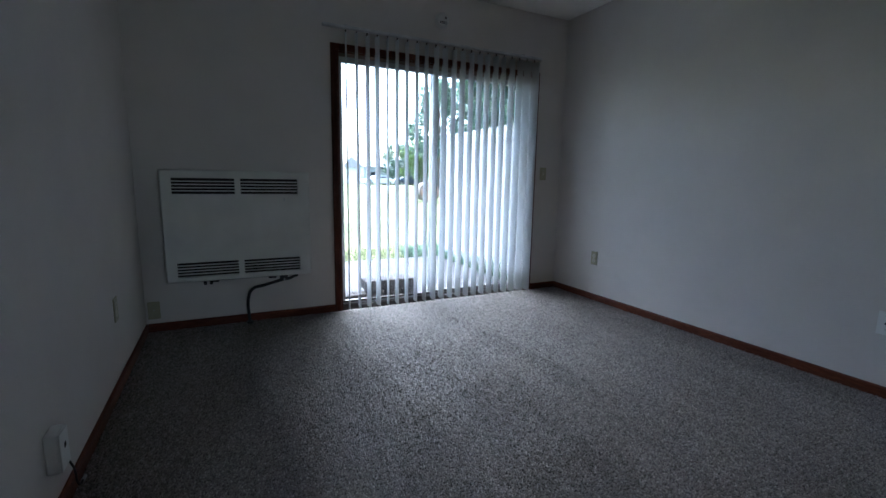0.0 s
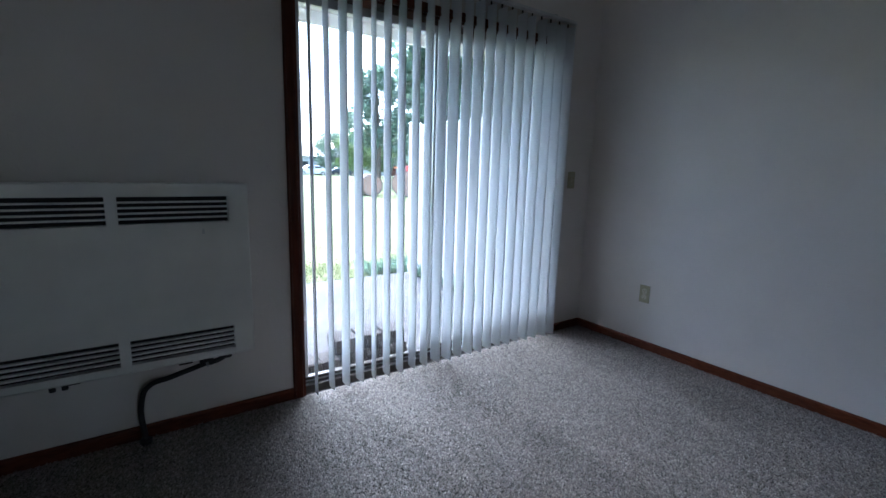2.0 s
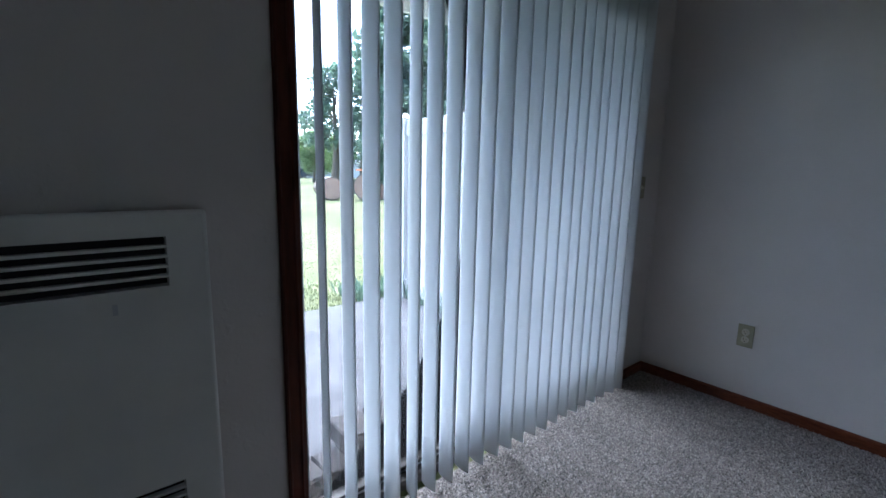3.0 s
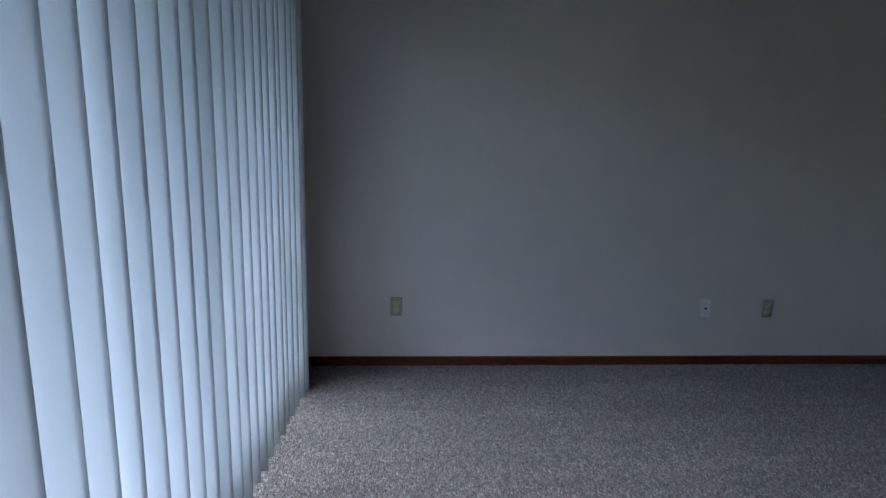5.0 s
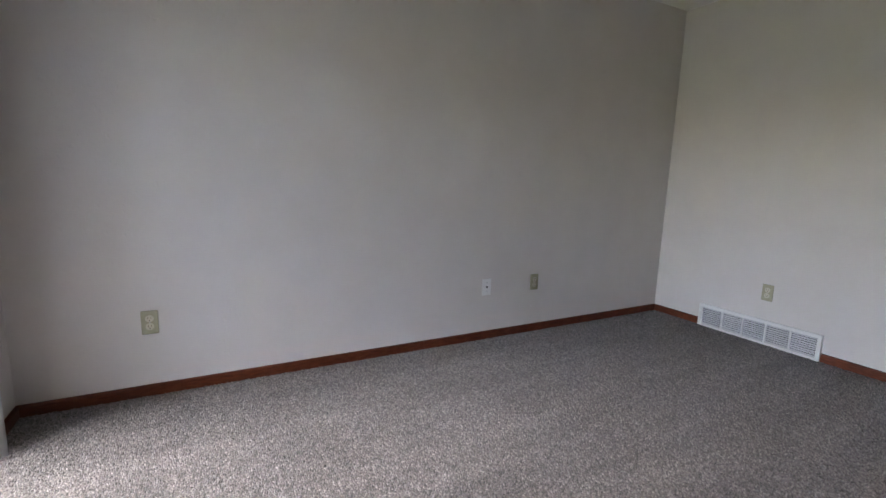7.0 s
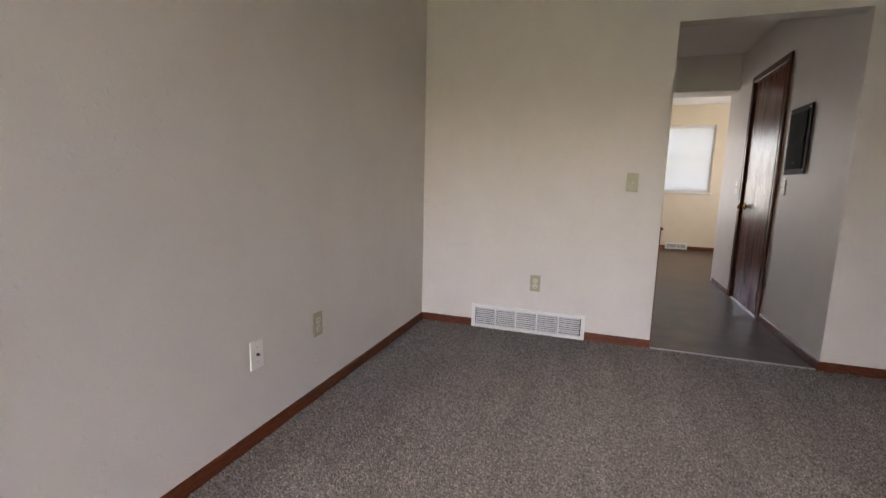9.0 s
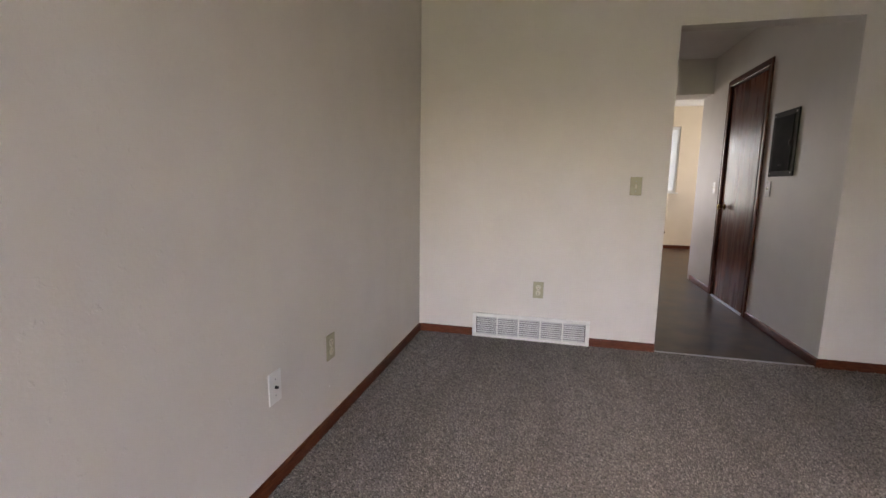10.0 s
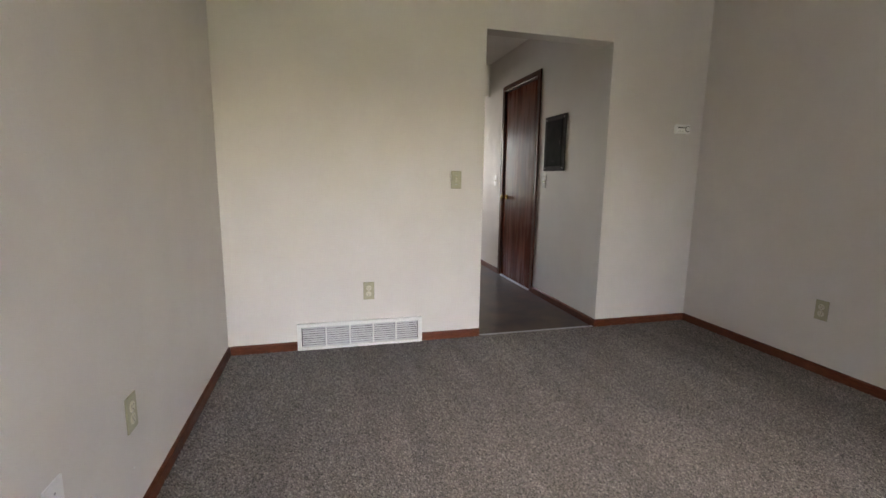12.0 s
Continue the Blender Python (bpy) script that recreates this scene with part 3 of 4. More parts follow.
wall_heater()
pipe = thing("gas_pipe", pose(-2.575, 4.10, 0), "black flexible gas pipe under wall heater", "pipe")
tube("pipe_run", [(0.160, 0.0, 0.352), (0.145, 0.0, 0.322), (0.07, 0.01, 0.300), (-0.05, 0.02, 0.268), (-0.128, 0.03, 0.243), (-0.152, 0.035, 0.195), (-0.152, 0.035, -0.004)], 0.0105, RUBBER, pipe)
part("cross_pipe", rod(bmesh.new(), (-0.43, 0.012, 0.336), (0.17, 0.012, 0.336), 0.0085, sides=12), RUBBER, pipe)
part("valve_body", box(bmesh.new(), 0.055, 0.105, -0.008, 0.032, 0.296, 0.334, 0.005), RUBBER, pipe)
part("valve_lever", rod(bmesh.new(), (0.08, -0.03, 0.304), (0.08, 0.0, 0.310), 0.005, sides=8), STEEL, pipe, "small metal valve lever")
for x in (-0.41, -0.375):
    part("hanging_fitting", rod(bmesh.new(), (x, 0.012, 0.306), (x, 0.012, 0.336), 0.010, sides=10), RUBBER, pipe)
part("pipe_elbow", box(bmesh.new(), -0.02, 0.03, -0.005, 0.03, 0.318, 0.350, 0.004), RUBBER, pipe)
bm = rod(bmesh.new(), (0.16, 0.0, 0.318), (0.16, 0.0, 0.352), 0.017, sides=6)
part("union_nut", bm, RUBBER, pipe)
bm = rod(bmesh.new(), (-0.152, 0.035, 0.0), (-0.152, 0.035, 0.018), 0.022, sides=16)
part("floor_flange", bm, RUBBER, pipe)


# ---- wall plates ----
def plate(name, m, label, category, material, w=0.070, h=0.115, depth=0.006, group=""):
    root = thing(name, m, label, category, group)
    part("cover_plate", box(bmesh.new(), -w / 2, w / 2, -depth, 0.0, -h / 2, h / 2, 0.0025, 3), material, root)
    return root


def screw(root, x, z, depth=0.006):
    part("screw", lathe(bmesh.new(), [(0.0032, 0), (0.0030, 0.0012), (0.0012, 0.0018)], pose(x, -depth, z, 90), 10), STEEL, root)


def outlet(m, label, material=None, face=None):
    root = plate("wall_outlet", m, label, "outlet", material or IVORY, group="duplex outlets")
    screw(root, 0, 0)
    for z in (-0.0195, 0.0195):
        bm = lathe(bmesh.new(), [(0.0172, 0), (0.0172, 0.0022), (0.0160, 0.0030)], pose(0, -0.0055, z, 90), 20)
        rec = part("receptacle", bm, face or CREAM, root, "paler receptacle face")
        bm = bmesh.new()
        box(bm, -0.0075, -0.0055, -0.0088, -0.0080, z - 0.001, z + 0.008)
        box(bm, 0.0055, 0.0075, -0.0088, -0.0080, z, z + 0.007)
        rod(bm, (0, -0.0088, z - 0.008), (0, -0.0080, z - 0.008), 0.0026, sides=8)
        part("slots", bm, BLACK, rec)
    return root


def toggle_switch(m, label, material=None):
    root = plate("light_switch", m, label, "light switch", material or IVORY)
    for z in (-0.030, 0.030):
        screw(root, 0, z)
    part("switch_collar", box(bmesh.new(), -0.006, 0.006, -0.0075, -0.005, -0.013, 0.013, 0.001, 1), CREAM, root)
    bm = box(bmesh.new(), -0.0042, 0.0042, -0.019, -0.006, -0.004, 0.006, 0.0015)
    part("toggle", bm, CREAM, root)
    return root


def cable_plate(m, label):
    root = plate("cable_plate", m, label, "cable plate", WPLAST)
    for z in (-0.030, 0.030):
        screw(root, 0, z)
    part("coax_jack", lathe(bmesh.new(), [(0.0062, 0), (0.0062, 0.003), (0.0046, 0.003), (0.0046, 0.010), (0.003, 0.010)], pose(0, -0.006, 0, 90), 12), BLACK, root, "dark coaxial jack")
    return root


EAST_WALL, SOUTH_WALL, WEST_WALL, NORTH_WALL = -90, 180, 90, 0
outlet(pose(0, 3.678, 0.367, 0, 0, EAST_WALL), "ivory duplex outlet on wall near patio door")
cable_plate(pose(0, 1.770, 0.367, 0, 0, EAST_WALL), "white cable plate with dark jack on wall")
outlet(pose(0, 1.363, 0.368, 0, 0, EAST_WALL), "ivory duplex outlet beside white cable plate")
outlet(pose(-0.853, 0, 0.366, 0, 0, SOUTH_WALL), "ivory duplex outlet above white floor vent")
toggle_switch(pose(-1.429, 0, 1.083, 0, 0, SOUTH_WALL), "ivory toggle light switch beside hall opening")
toggle_switch(pose(-0.200, NORTH, 1.081, 0, 0, NORTH_WALL), "ivory light switch beside patio door")
outlet(pose(WEST, 3.385, 0.380, 0, 0, WEST_WALL), "ivory duplex outlet near wall heater")
outlet(pose(WEST, 1.000, 0.373, 0, 0, WEST_WALL), "ivory duplex outlet on bare wall")
blank = plate("blank_plate", pose(-3.292, NORTH, 0.145, 0, 0, NORTH_WALL), "ivory blank wall plate low in corner", "wall plate", IVORY)
screw(blank, 0, 0.0)
toggle_switch(pose(OPEN_W, -0.911, 1.076, 0, 0, WEST_WALL), "metal-plated light switch below electrical panel", PLATESTEEL)
toggle_switch(pose(OPEN_W, -2.117, 1.077, 0, 0, WEST_WALL), "white light switch beyond hall door", WPLAST)
nail = thing("wall_anchor", pose(0, 1.377, 0.191, 0, 0, EAST_WALL), "tiny white plastic anchor in wall", "wall anchor")
part("anchor_head", lathe(bmesh.new(), [(0.004, 0), (0.0035, 0.002), (0.001, 0.003)], pose(0, 0, 0, 90), 10), WPLAST, nail)


def phone_box():
    root = thing("phone_box", pose(WEST, 2.420, 0.224, 0, 0, WEST_WALL), "white surface-mounted jack box with loose cable", "jack box")
    part("box_body", box(bmesh.new(), -0.038, 0.038, -0.032, 0, -0.060, 0.060, 0.004), WPLAST, root)
    part("box_lid", box(bmesh.new(), -0.036, 0.036, -0.038, -0.0322, -0.058, 0.058, 0.003), WPLAST, root)
    part("jack_port", box(bmesh.new(), -0.006, 0.006, -0.0395, -0.0375, 0.004, 0.018), BLACK, root)
    tube("cable", [(0.035, -0.030, -0.058), (0.050, -0.034, -0.085), (0.085, -0.030, -0.130), (0.120, -0.022, -0.185), (0.145, -0.022, -0.2115), (0.17, -0.024, -0.212)], 0.0032, RUBBER, root, "black coaxial cable")
    part("connector", rod(bmesh.new(), (0.165, -0.024, -0.212), (0.195, -0.024, -0.215), 0.0055, sides=6), STEEL, root, "metal cable connector")
    return root


phone_box()


def smoke_alarm():
    root = thing("smoke_alarm", pose(-1.256, NORTH, 2.230), "round white smoke alarm high on wall", "smoke alarm")
    part("base", lathe(bmesh.new(), [(0.058, 0), (0.058, 0.010), (0.054, 0.012)], pose(0, 0, 0, 90), 32), WPLAST, root)
    part("cover", lathe(bmesh.new(), [(0.053, 0.012), (0.052, 0.026), (0.046, 0.033), (0.030, 0.036), (0.001, 0.037)], pose(0, 0, 0, 90), 32), WPLAST, root, smooth=True)
    part("test_button", lathe(bmesh.new(), [(0.008, 0.0355), (0.008, 0.040), (0.006, 0.041)], pose(0.018, 0, 0.014, 90), 14), PANELGREY, root)
    for k in range(3):
        part("vent_slot", box(bmesh.new(), -0.03, 0.03, -0.0375, -0.0350, -0.030 + k * 0.007, -0.027 + k * 0.007), PANELGREY, root)
    return root


smoke_alarm()


def thermostat():
    root = thing("thermostat", pose(-3.154, 0, 1.474, 0, 0, SOUTH_WALL), "small white thermostat with round dial", "thermostat")
    part("body", box(bmesh.new(), -0.061, 0.061, -0.028, 0, -0.033, 0.033, 0.006, 3), WPLAST, root)
    part("display", box(bmesh.new(), -0.050, 0.016, -0.0292, -0.0275, 0.004, 0.014, 0.0005, 1), SCREEN, root, "dark narrow display")
    ring = part("dial_ring", lathe(bmesh.new(), [(0.022, 0.0), (0.022, 0.004), (0.019, 0.005)], pose(0.036, -0.027, 0.0, 90), 28), SCREEN, root, "dark dial ring")
    part("dial", lathe(bmesh.new(), [(0.017, 0.004), (0.017, 0.010), (0.014, 0.013), (0.001, 0.0135)], pose(0.036, -0.027, 0.0, 90), 28), WPLAST, ring)
    for k in range(3):
        part("label_line", box(bmesh.new(), -0.046 + k * 0.018, -0.036 + k * 0.018, -0.0286, -0.0278, -0.018, -0.015), PANELGREY, root)
    return root


thermostat()


def return_vent(name, m, w, h, bays, rows, label):
    root = thing(name, m, label, "air vent")
    f = 0.024
    # near-black sheet puts the shade of the duct between the blades
    part("backing", box(bmesh.new(), -w / 2 + f, w / 2 - f, -0.0045, -0.001, f, h - f), PANELGREY, root)
    bm = bmesh.new()
    d = 0.022
    box(bm, -w / 2, w / 2, -d, 0, h - f, h, 0.003)
    box(bm, -w / 2, w / 2, -d, 0, 0, f * 0.8, 0.003)
    box(bm, -w / 2, -w / 2 + f * 1.1, -d, 0, f * 0.8, h - f, 0.003)
    box(bm, w / 2 - f * 1.1, w / 2, -d, 0, f * 0.8, h - f, 0.003)
    part("frame", bm, WHITE, root)
    inner = w - 2.2 * f
    bay = inner / bays
    for k in range(1, bays):
        x = -inner / 2 + k * bay
        part("divider", box(bmesh.new(), x - 0.0045, x + 0.0045, -0.019, -0.004, f * 0.8, h - f), WHITE, root)
    step = (h - 1.8 * f) / rows
    share = None
    rnd = random.Random(21)
    for k in range(bays):
        x = -inner / 2 + (k + 0.5) * bay
        for j in range(rows):
            if share is None:
                bm = box(bmesh.new(), -bay / 2 + 0.0048, bay / 2 - 0.0048, -0.0008, 0.0008, -0.0057, 0.0057)
                bl = part("louvre_blade", bm, DUST, root)
                share = bl.data
            else:
                bl = new("louvre_blade", share)
                bl.parent = root
            bl.matrix_basis = pose(x, -0.0115, f * 0.8 + (j + 0.5) * step + rnd.uniform(-0.0004, 0.0004), -42 + rnd.uniform(-5, 5), rnd.uniform(-0.35, 0.35))
    return root


return_vent("return_vent", pose((VENT_E + VENT_W) / 2, 0, 0.0, 0, 0, SOUTH_WALL), VENT_E - VENT_W, 0.174, 5, 9,
            "long white louvred return vent at carpet level")


# ---- hall ----
def slab_door(name, m, w, h, material, label, knob_x, hinge_x):
    """A flush door facing -y, its foot at the origin."""
    root = thing(name, m, label, "door", kind="structure")
    part("door_leaf", box(bmesh.new(), -w / 2, w / 2, 0, 0.035, 0.008, h, 0.002, 1), material, root)
    knob = part("door_knob", lathe(bmesh.new(), [(0.031, 0), (0.031, 0.004), (0.022, 0.009), (0.012, 0.012), (0.011, 0.028), (0.020, 0.036), (0.027, 0.046), (0.026, 0.056), (0.016, 0.063), (0.002, 0.065)],
                                pose(knob_x, 0, 0.895, 90), 24), BRASS, root, "aged brass door knob", smooth=True)
    part("knob_button", lathe(bmesh.new(), [(0.006, 0.064), (0.005, 0.068)], pose(knob_x, 0, 0.895, 90), 10), BRASS, knob)
    for z in (0.28, 1.0, 1.74):
        bm = rod(bmesh.new(), (hinge_x, -0.005, z - 0.04), (hinge_x, -0.005, z + 0.04), 0.006, sides=10)
        part("hinge", bm, BRASS, root, "brass hinge")
    return root


casing("trim_hall_door", "dark stained wooden hall door trim", HD0 - HD1, 2.035, 0.118, TRIMWOOD).matrix_basis = pose(OPEN_W, (HD0 + HD1) / 2, 0, 0, 0, WEST_WALL)
slab_door("door_hall", pose(OPEN_W - 0.003, (HD0 + HD1) / 2, 0, 0, 0, WEST_WALL), HD0 - HD1 - 0.03, 2.018, DOORWOOD,
          "closed dark reddish-brown varnished flush hall door", -0.291, 0.372)
bm = box(bmesh.new(), OPEN_W - 0.06, OPEN_W + 0.012, HD1 + 0.013, HD0 - 0.013, -0.006, 0.010, 0.003)
tagged(part("trim_door_sill", bm, ALU), "worn metal strip under hall door", "threshold", kind="structure")
casing("trim_east_door", "dark stained wooden door trim in hall", ED0 - ED1, 2.03, 0.118, TRIMWOOD).matrix_basis = pose(OPEN_E, (ED0 + ED1) / 2, 0, 0, 0, EAST_WALL)
slab_door("door_closet", pose(OPEN_E + 0.030, (ED0 + ED1) / 2, 0, 0, 0, EAST_WALL), ED0 - ED1 - 0.03, 2.013, DOORWOOD,
          "closed dark varnished door facing hall door", 0.25, -0.330)


def breaker_panel():
    root = thing("electrical_panel", pose(OPEN_W, -0.745, 1.404, 0, 0, WEST_WALL), "dark grey metal electrical panel set in wall", "electrical panel")
    w, h = 0.360, 0.470
    part("panel_frame", box(bmesh.new(), -w / 2, w / 2, -0.012, 0, -h / 2, h / 2, 0.003), PANELFRAME, root)
    dr = part("panel_door", box(bmesh.new(), -w / 2 + 0.045, w / 2 - 0.045, -0.018, -0.0125, -h / 2 + 0.04, h / 2 - 0.04, 0.003), PANELDARK, root)
    part("latch", box(bmesh.new(), 0.105, 0.120, -0.024, -0.0185, -0.016, 0.016, 0.002), BLACK, dr)
    for x in (-w / 2 + 0.025, w / 2 - 0.025):
        for z in (-h / 2 + 0.025, h / 2 - 0.025):
            part("panel_screw", lathe(bmesh.new(), [(0.006, 0), (0.005, 0.003), (0.002, 0.004)], pose(x, -0.012, z, 90), 10), STEEL, root)
    part("label_strip", box(bmesh.new(), -0.03, 0.03, -0.0188, -0.0180, -h / 2 + 0.075, -h / 2 + 0.09), PANELGREY, dr)
    return root


breaker_panel()


def access_panel():
    root = thing("access_panel", pose(OPEN_E, -0.41, 0.0, 0, 0, EAST_WALL), "low dark wooden framed panel against hall wall", "wooden panel")
    w, h = 0.55, 0.775
    part("inset", box(bmesh.new(), -w / 2 + 0.05, w / 2 - 0.05, -0.012, 0, 0.05, h - 0.05), DOORWOOD, root)
    for x in (-w / 2, w / 2 - 0.055):
        part("stile", box(bmesh.new(), x, x + 0.055, -0.024, 0, -0.006, h, 0.003), TRIMWOOD, root)
    for z in (-0.006, h - 0.055):
        part("rail", box(bmesh.new(), -w / 2 + 0.055, w / 2 - 0.055, -0.024, 0, z, z + 0.055, 0.003), TRIMWOOD, root)
    part("cap", box(bmesh.new(), -w / 2 - 0.01, w / 2 + 0.01, -0.034, 0, h, h + 0.016, 0.004), TRIMWOOD, root)
    return root


access_panel()


def chime_box():
    root = thing("door_chime", pose(OPEN_E, -0.72, 1.325, 0, 0, EAST_WALL), "small ivory box on hall wall", "door chime")
    part("chime_body", box(bmesh.new(), -0.042, 0.042, -0.032, 0, -0.06, 0.06, 0.005), IVORY, root)
    part("chime_cover", box(bmesh.new(), -0.036, 0.036, -0.038, -0.0322, -0.052, 0.052, 0.003), CREAM, root)
    return root


chime_box()


# ---- far room ----
def far_window(name, m, w, deep, label):
    root = thing(name, m, label, "window", kind="structure")
    h = WZ1 - WZ0
    bm = bmesh.new()
    for a in ((-w / 2, -w / 2 + 0.03, 0, h), (w / 2 - 0.03, w / 2, 0, h), (-w / 2 + 0.03, w / 2 - 0.03, 0, 0.03), (-w / 2 + 0.03, w / 2 - 0.03, h - 0.03, h)):
        box(bm, a[0], a[1], 0.03, deep, a[2], a[3])
    part("window_frame", bm, WHITE, root)
    part("window_sill", box(bmesh.new(), -w / 2 - 0.03, w / 2 + 0.03, -0.03, deep - 0.02, -0.02, 0.0, 0.004), WHITE, root)
    for z0, z1, y in ((0.03, h / 2 + 0.02, 0.055), (h / 2 - 0.02, h - 0.03, 0.085)):
        sash = part("window_sash", sash_mesh(-w / 2 + 0.03, w / 2 - 0.03, z0, z1, y, 0.04), WHITE, root)
        pane = part("pane", box(bmesh.new(), -w / 2 + 0.065, w / 2 - 0.065, y - 0.002, y + 0.002, z0 + 0.035, z1 - 0.035), GLASS, sash)
        pane.visible_shadow = False
    return root


def mini_blind():
    w, h = WX1 - WX0, WZ1 - WZ0
    root = thing("mini_blind", pose((WX0 + WX1) / 2, FAR - 0.018, WZ0), "white mini blind lowered over far window", "window blind")
    part("blind_headrail", box(bmesh.new(), -w / 2 + 0.035, w / 2 - 0.035, -0.012, 0.012, h - 0.055, h - 0.031), WHITE, root)
    part("bottom_rail", box(bmesh.new(), -w / 2 + 0.035, w / 2 - 0.035, -0.012, 0.012, 0.02, 0.034), WHITE, root)
    share = None
    for k in range(48):
        z = 0.05 + k * 0.0212
        if share is None:
            bm = box(bmesh.new(), -w / 2 + 0.036, w / 2 - 0.036, -0.012, 0.012, -0.0004, 0.0004)
            s = part("slat", bm, MINISLAT, root)
            share = s.data
        else:
            s = new("slat", share)
            s.parent = root
        s.matrix_basis = pose(0, 0, z, 66)
    return root


far_window("window_far", pose((WX0 + WX1) / 2, FAR, WZ0, 0, 0, SOUTH_WALL), WX1 - WX0, 0.14, "white double-hung window with lowered blind")
# out of view; added with its lamp to light the far wall
far_window("window_far_added", pose(-4.6, (SY0 + SY1) / 2, WZ0, 0, 0, WEST_WALL), SY1 - SY0, 0.115, "unseen white double-hung window added to light far room")
mini_blind()
casing("trim_back_door", "reddish-brown wooden back door trim", FX1 - FX0, 2.07, 0.15, REDTRIM, width=0.06).matrix_basis = pose((FX0 + FX1) / 2, FAR, 0, 0, 0, SOUTH_WALL)


def back_door():
    w = FX1 - FX0 - 0.03
    root = thing("door_back", pose((FX0 + FX1) / 2, FAR - 0.06, 0, 0, 0, SOUTH_WALL), "white back door with tall glazed light", "door", kind="structure")
    wx, z0, z1 = 0.25, 0.70, 1.93
    bm = bmesh.new()
    box(bm, -w / 2, -wx, 0, 0.04, 0.0, 2.05)
    box(bm, wx, w / 2, 0, 0.04, 0.0, 2.05)
    box(bm, -wx, wx, 0, 0.04, 0.0, z0)
    box(bm, -wx, wx, 0, 0.04, z1, 2.05)
    part("door_leaf", bm, WHITE, root)
    sash = part("glazing_bead", sash_mesh(-wx - 0.02, wx + 0.02, z0 - 0.02, z1 + 0.02, -0.002, 0.03, 0.012), WHITE, root)
    part("glazing_bar", box(bmesh.new(), -wx, wx, 0.005, 0.03, (z0 + z1) / 2 - 0.02, (z0 + z1) / 2 + 0.02), WHITE, root)
    pane = part("pane", box(bmesh.new(), -wx, wx, 0.015, 0.019, z0, z1), GLASS, sash)
    pane.visible_shadow = False
    part("lever_handle", box(bmesh.new(), 0.26, 0.37, -0.055, -0.035, 1.045, 1.065, 0.006), BLACK, root, "dark lever handle")
    part("handle_rose", lathe(bmesh.new(), [(0.03, 0), (0.028, 0.008), (0.012, 0.012), (0.012, 0.045)], pose(0.36, 0, 1.055, 90), 16), BLACK, root)
    return root


back_door()
return_vent("floor_register", pose(-2.575, FAR, 0.0, 0, 0, SOUTH_WALL), 0.34, 0.11, 2, 5, "white louvred baseboard register below window")
lamp = thing("ceiling_light", pose(-2.80, -4.6, HIGH), "flush white opal ceiling light, switched off", "ceiling light")
part("light_base", lathe(bmesh.new(), [(0.14, 0), (0.14, -0.02), (0.13, -0.025)], pose(0, 0, 0), 32), WHITE, lamp)
part("diffuser", lathe(bmesh.new(), [(0.13, -0.025), (0.125, -0.036), (0.09, -0.050), (0.04, -0.057), (0.002, -0.058)], pose(0, 0, 0), 32), DIFFUSER, lamp, smooth=True)

# ---- outside ----
GROUND = -0.15
bm = bmesh.new()
bmesh.ops.create_grid(bm, x_segments=40, y_segments=40, size=400)
for v in bm.verts:
    v.co.z = GROUND + (0.0 if v.co.xy.length < 60 else 0.25 * noise.noise(v.co * 0.02))
tagged(part("ground", bm, LAWN), "mown green lawn with bare patches", "lawn", kind="structure")
bm = box(bmesh.new(), -3.2, -0.05, NORTH + 0.2, 6.70, GROUND - 0.05, -0.10, 0.01)
tagged(part("pavement_patio", bm, CONCRETE), "weathered grey concrete patio slab", "patio", kind="structure")
bm = box(bmesh.new(), -6.0, -2.2, 8.9, 9.5, GROUND - 0.05, GROUND + 0.012, 0.005)
tagged(part("pavement_walk", bm, CONCRETE), "pale concrete walk across lawn", "path", kind="structure")
bm = bmesh.new()
for k in range(60):
    box(bm, -8 + 0.2 * k, -7.8 + 0.2 * k, NORTH + 0.21, 5.60, 2.26 + 0.006 * (k % 2), 2.30)
tagged(part("ceiling_soffit", bm, SIDING), "pale soffit over patio", "soffit", kind="structure")
bm = box(bmesh.new(), -8, 4, 5.60, 5.64, 2.17, 2.42, 0.004)
tagged(part("trim_fascia", bm, WHITE), "white fascia board along roof edge", "fascia", kind="structure")
bm = box(bmesh.new(), -8, 4, -6.4, 5.60, 2.56, 2.70)
tagged(part("roof", bm, SHINGLE), "flat roof over the rooms", "roof", kind="structure")
bm = bmesh.new()
box(bm, -8, WEST - THICK - 0.001, NORTH, NORTH + 0.2, GROUND - 0.1, 2.56)
box(bm, THICK + 0.001, 4, NORTH, NORTH + 0.2, GROUND - 0.1, 2.56)
tagged(part("wall_outside", bm, SIDING), "pale siding of neighbouring units", "wall", kind="structure")


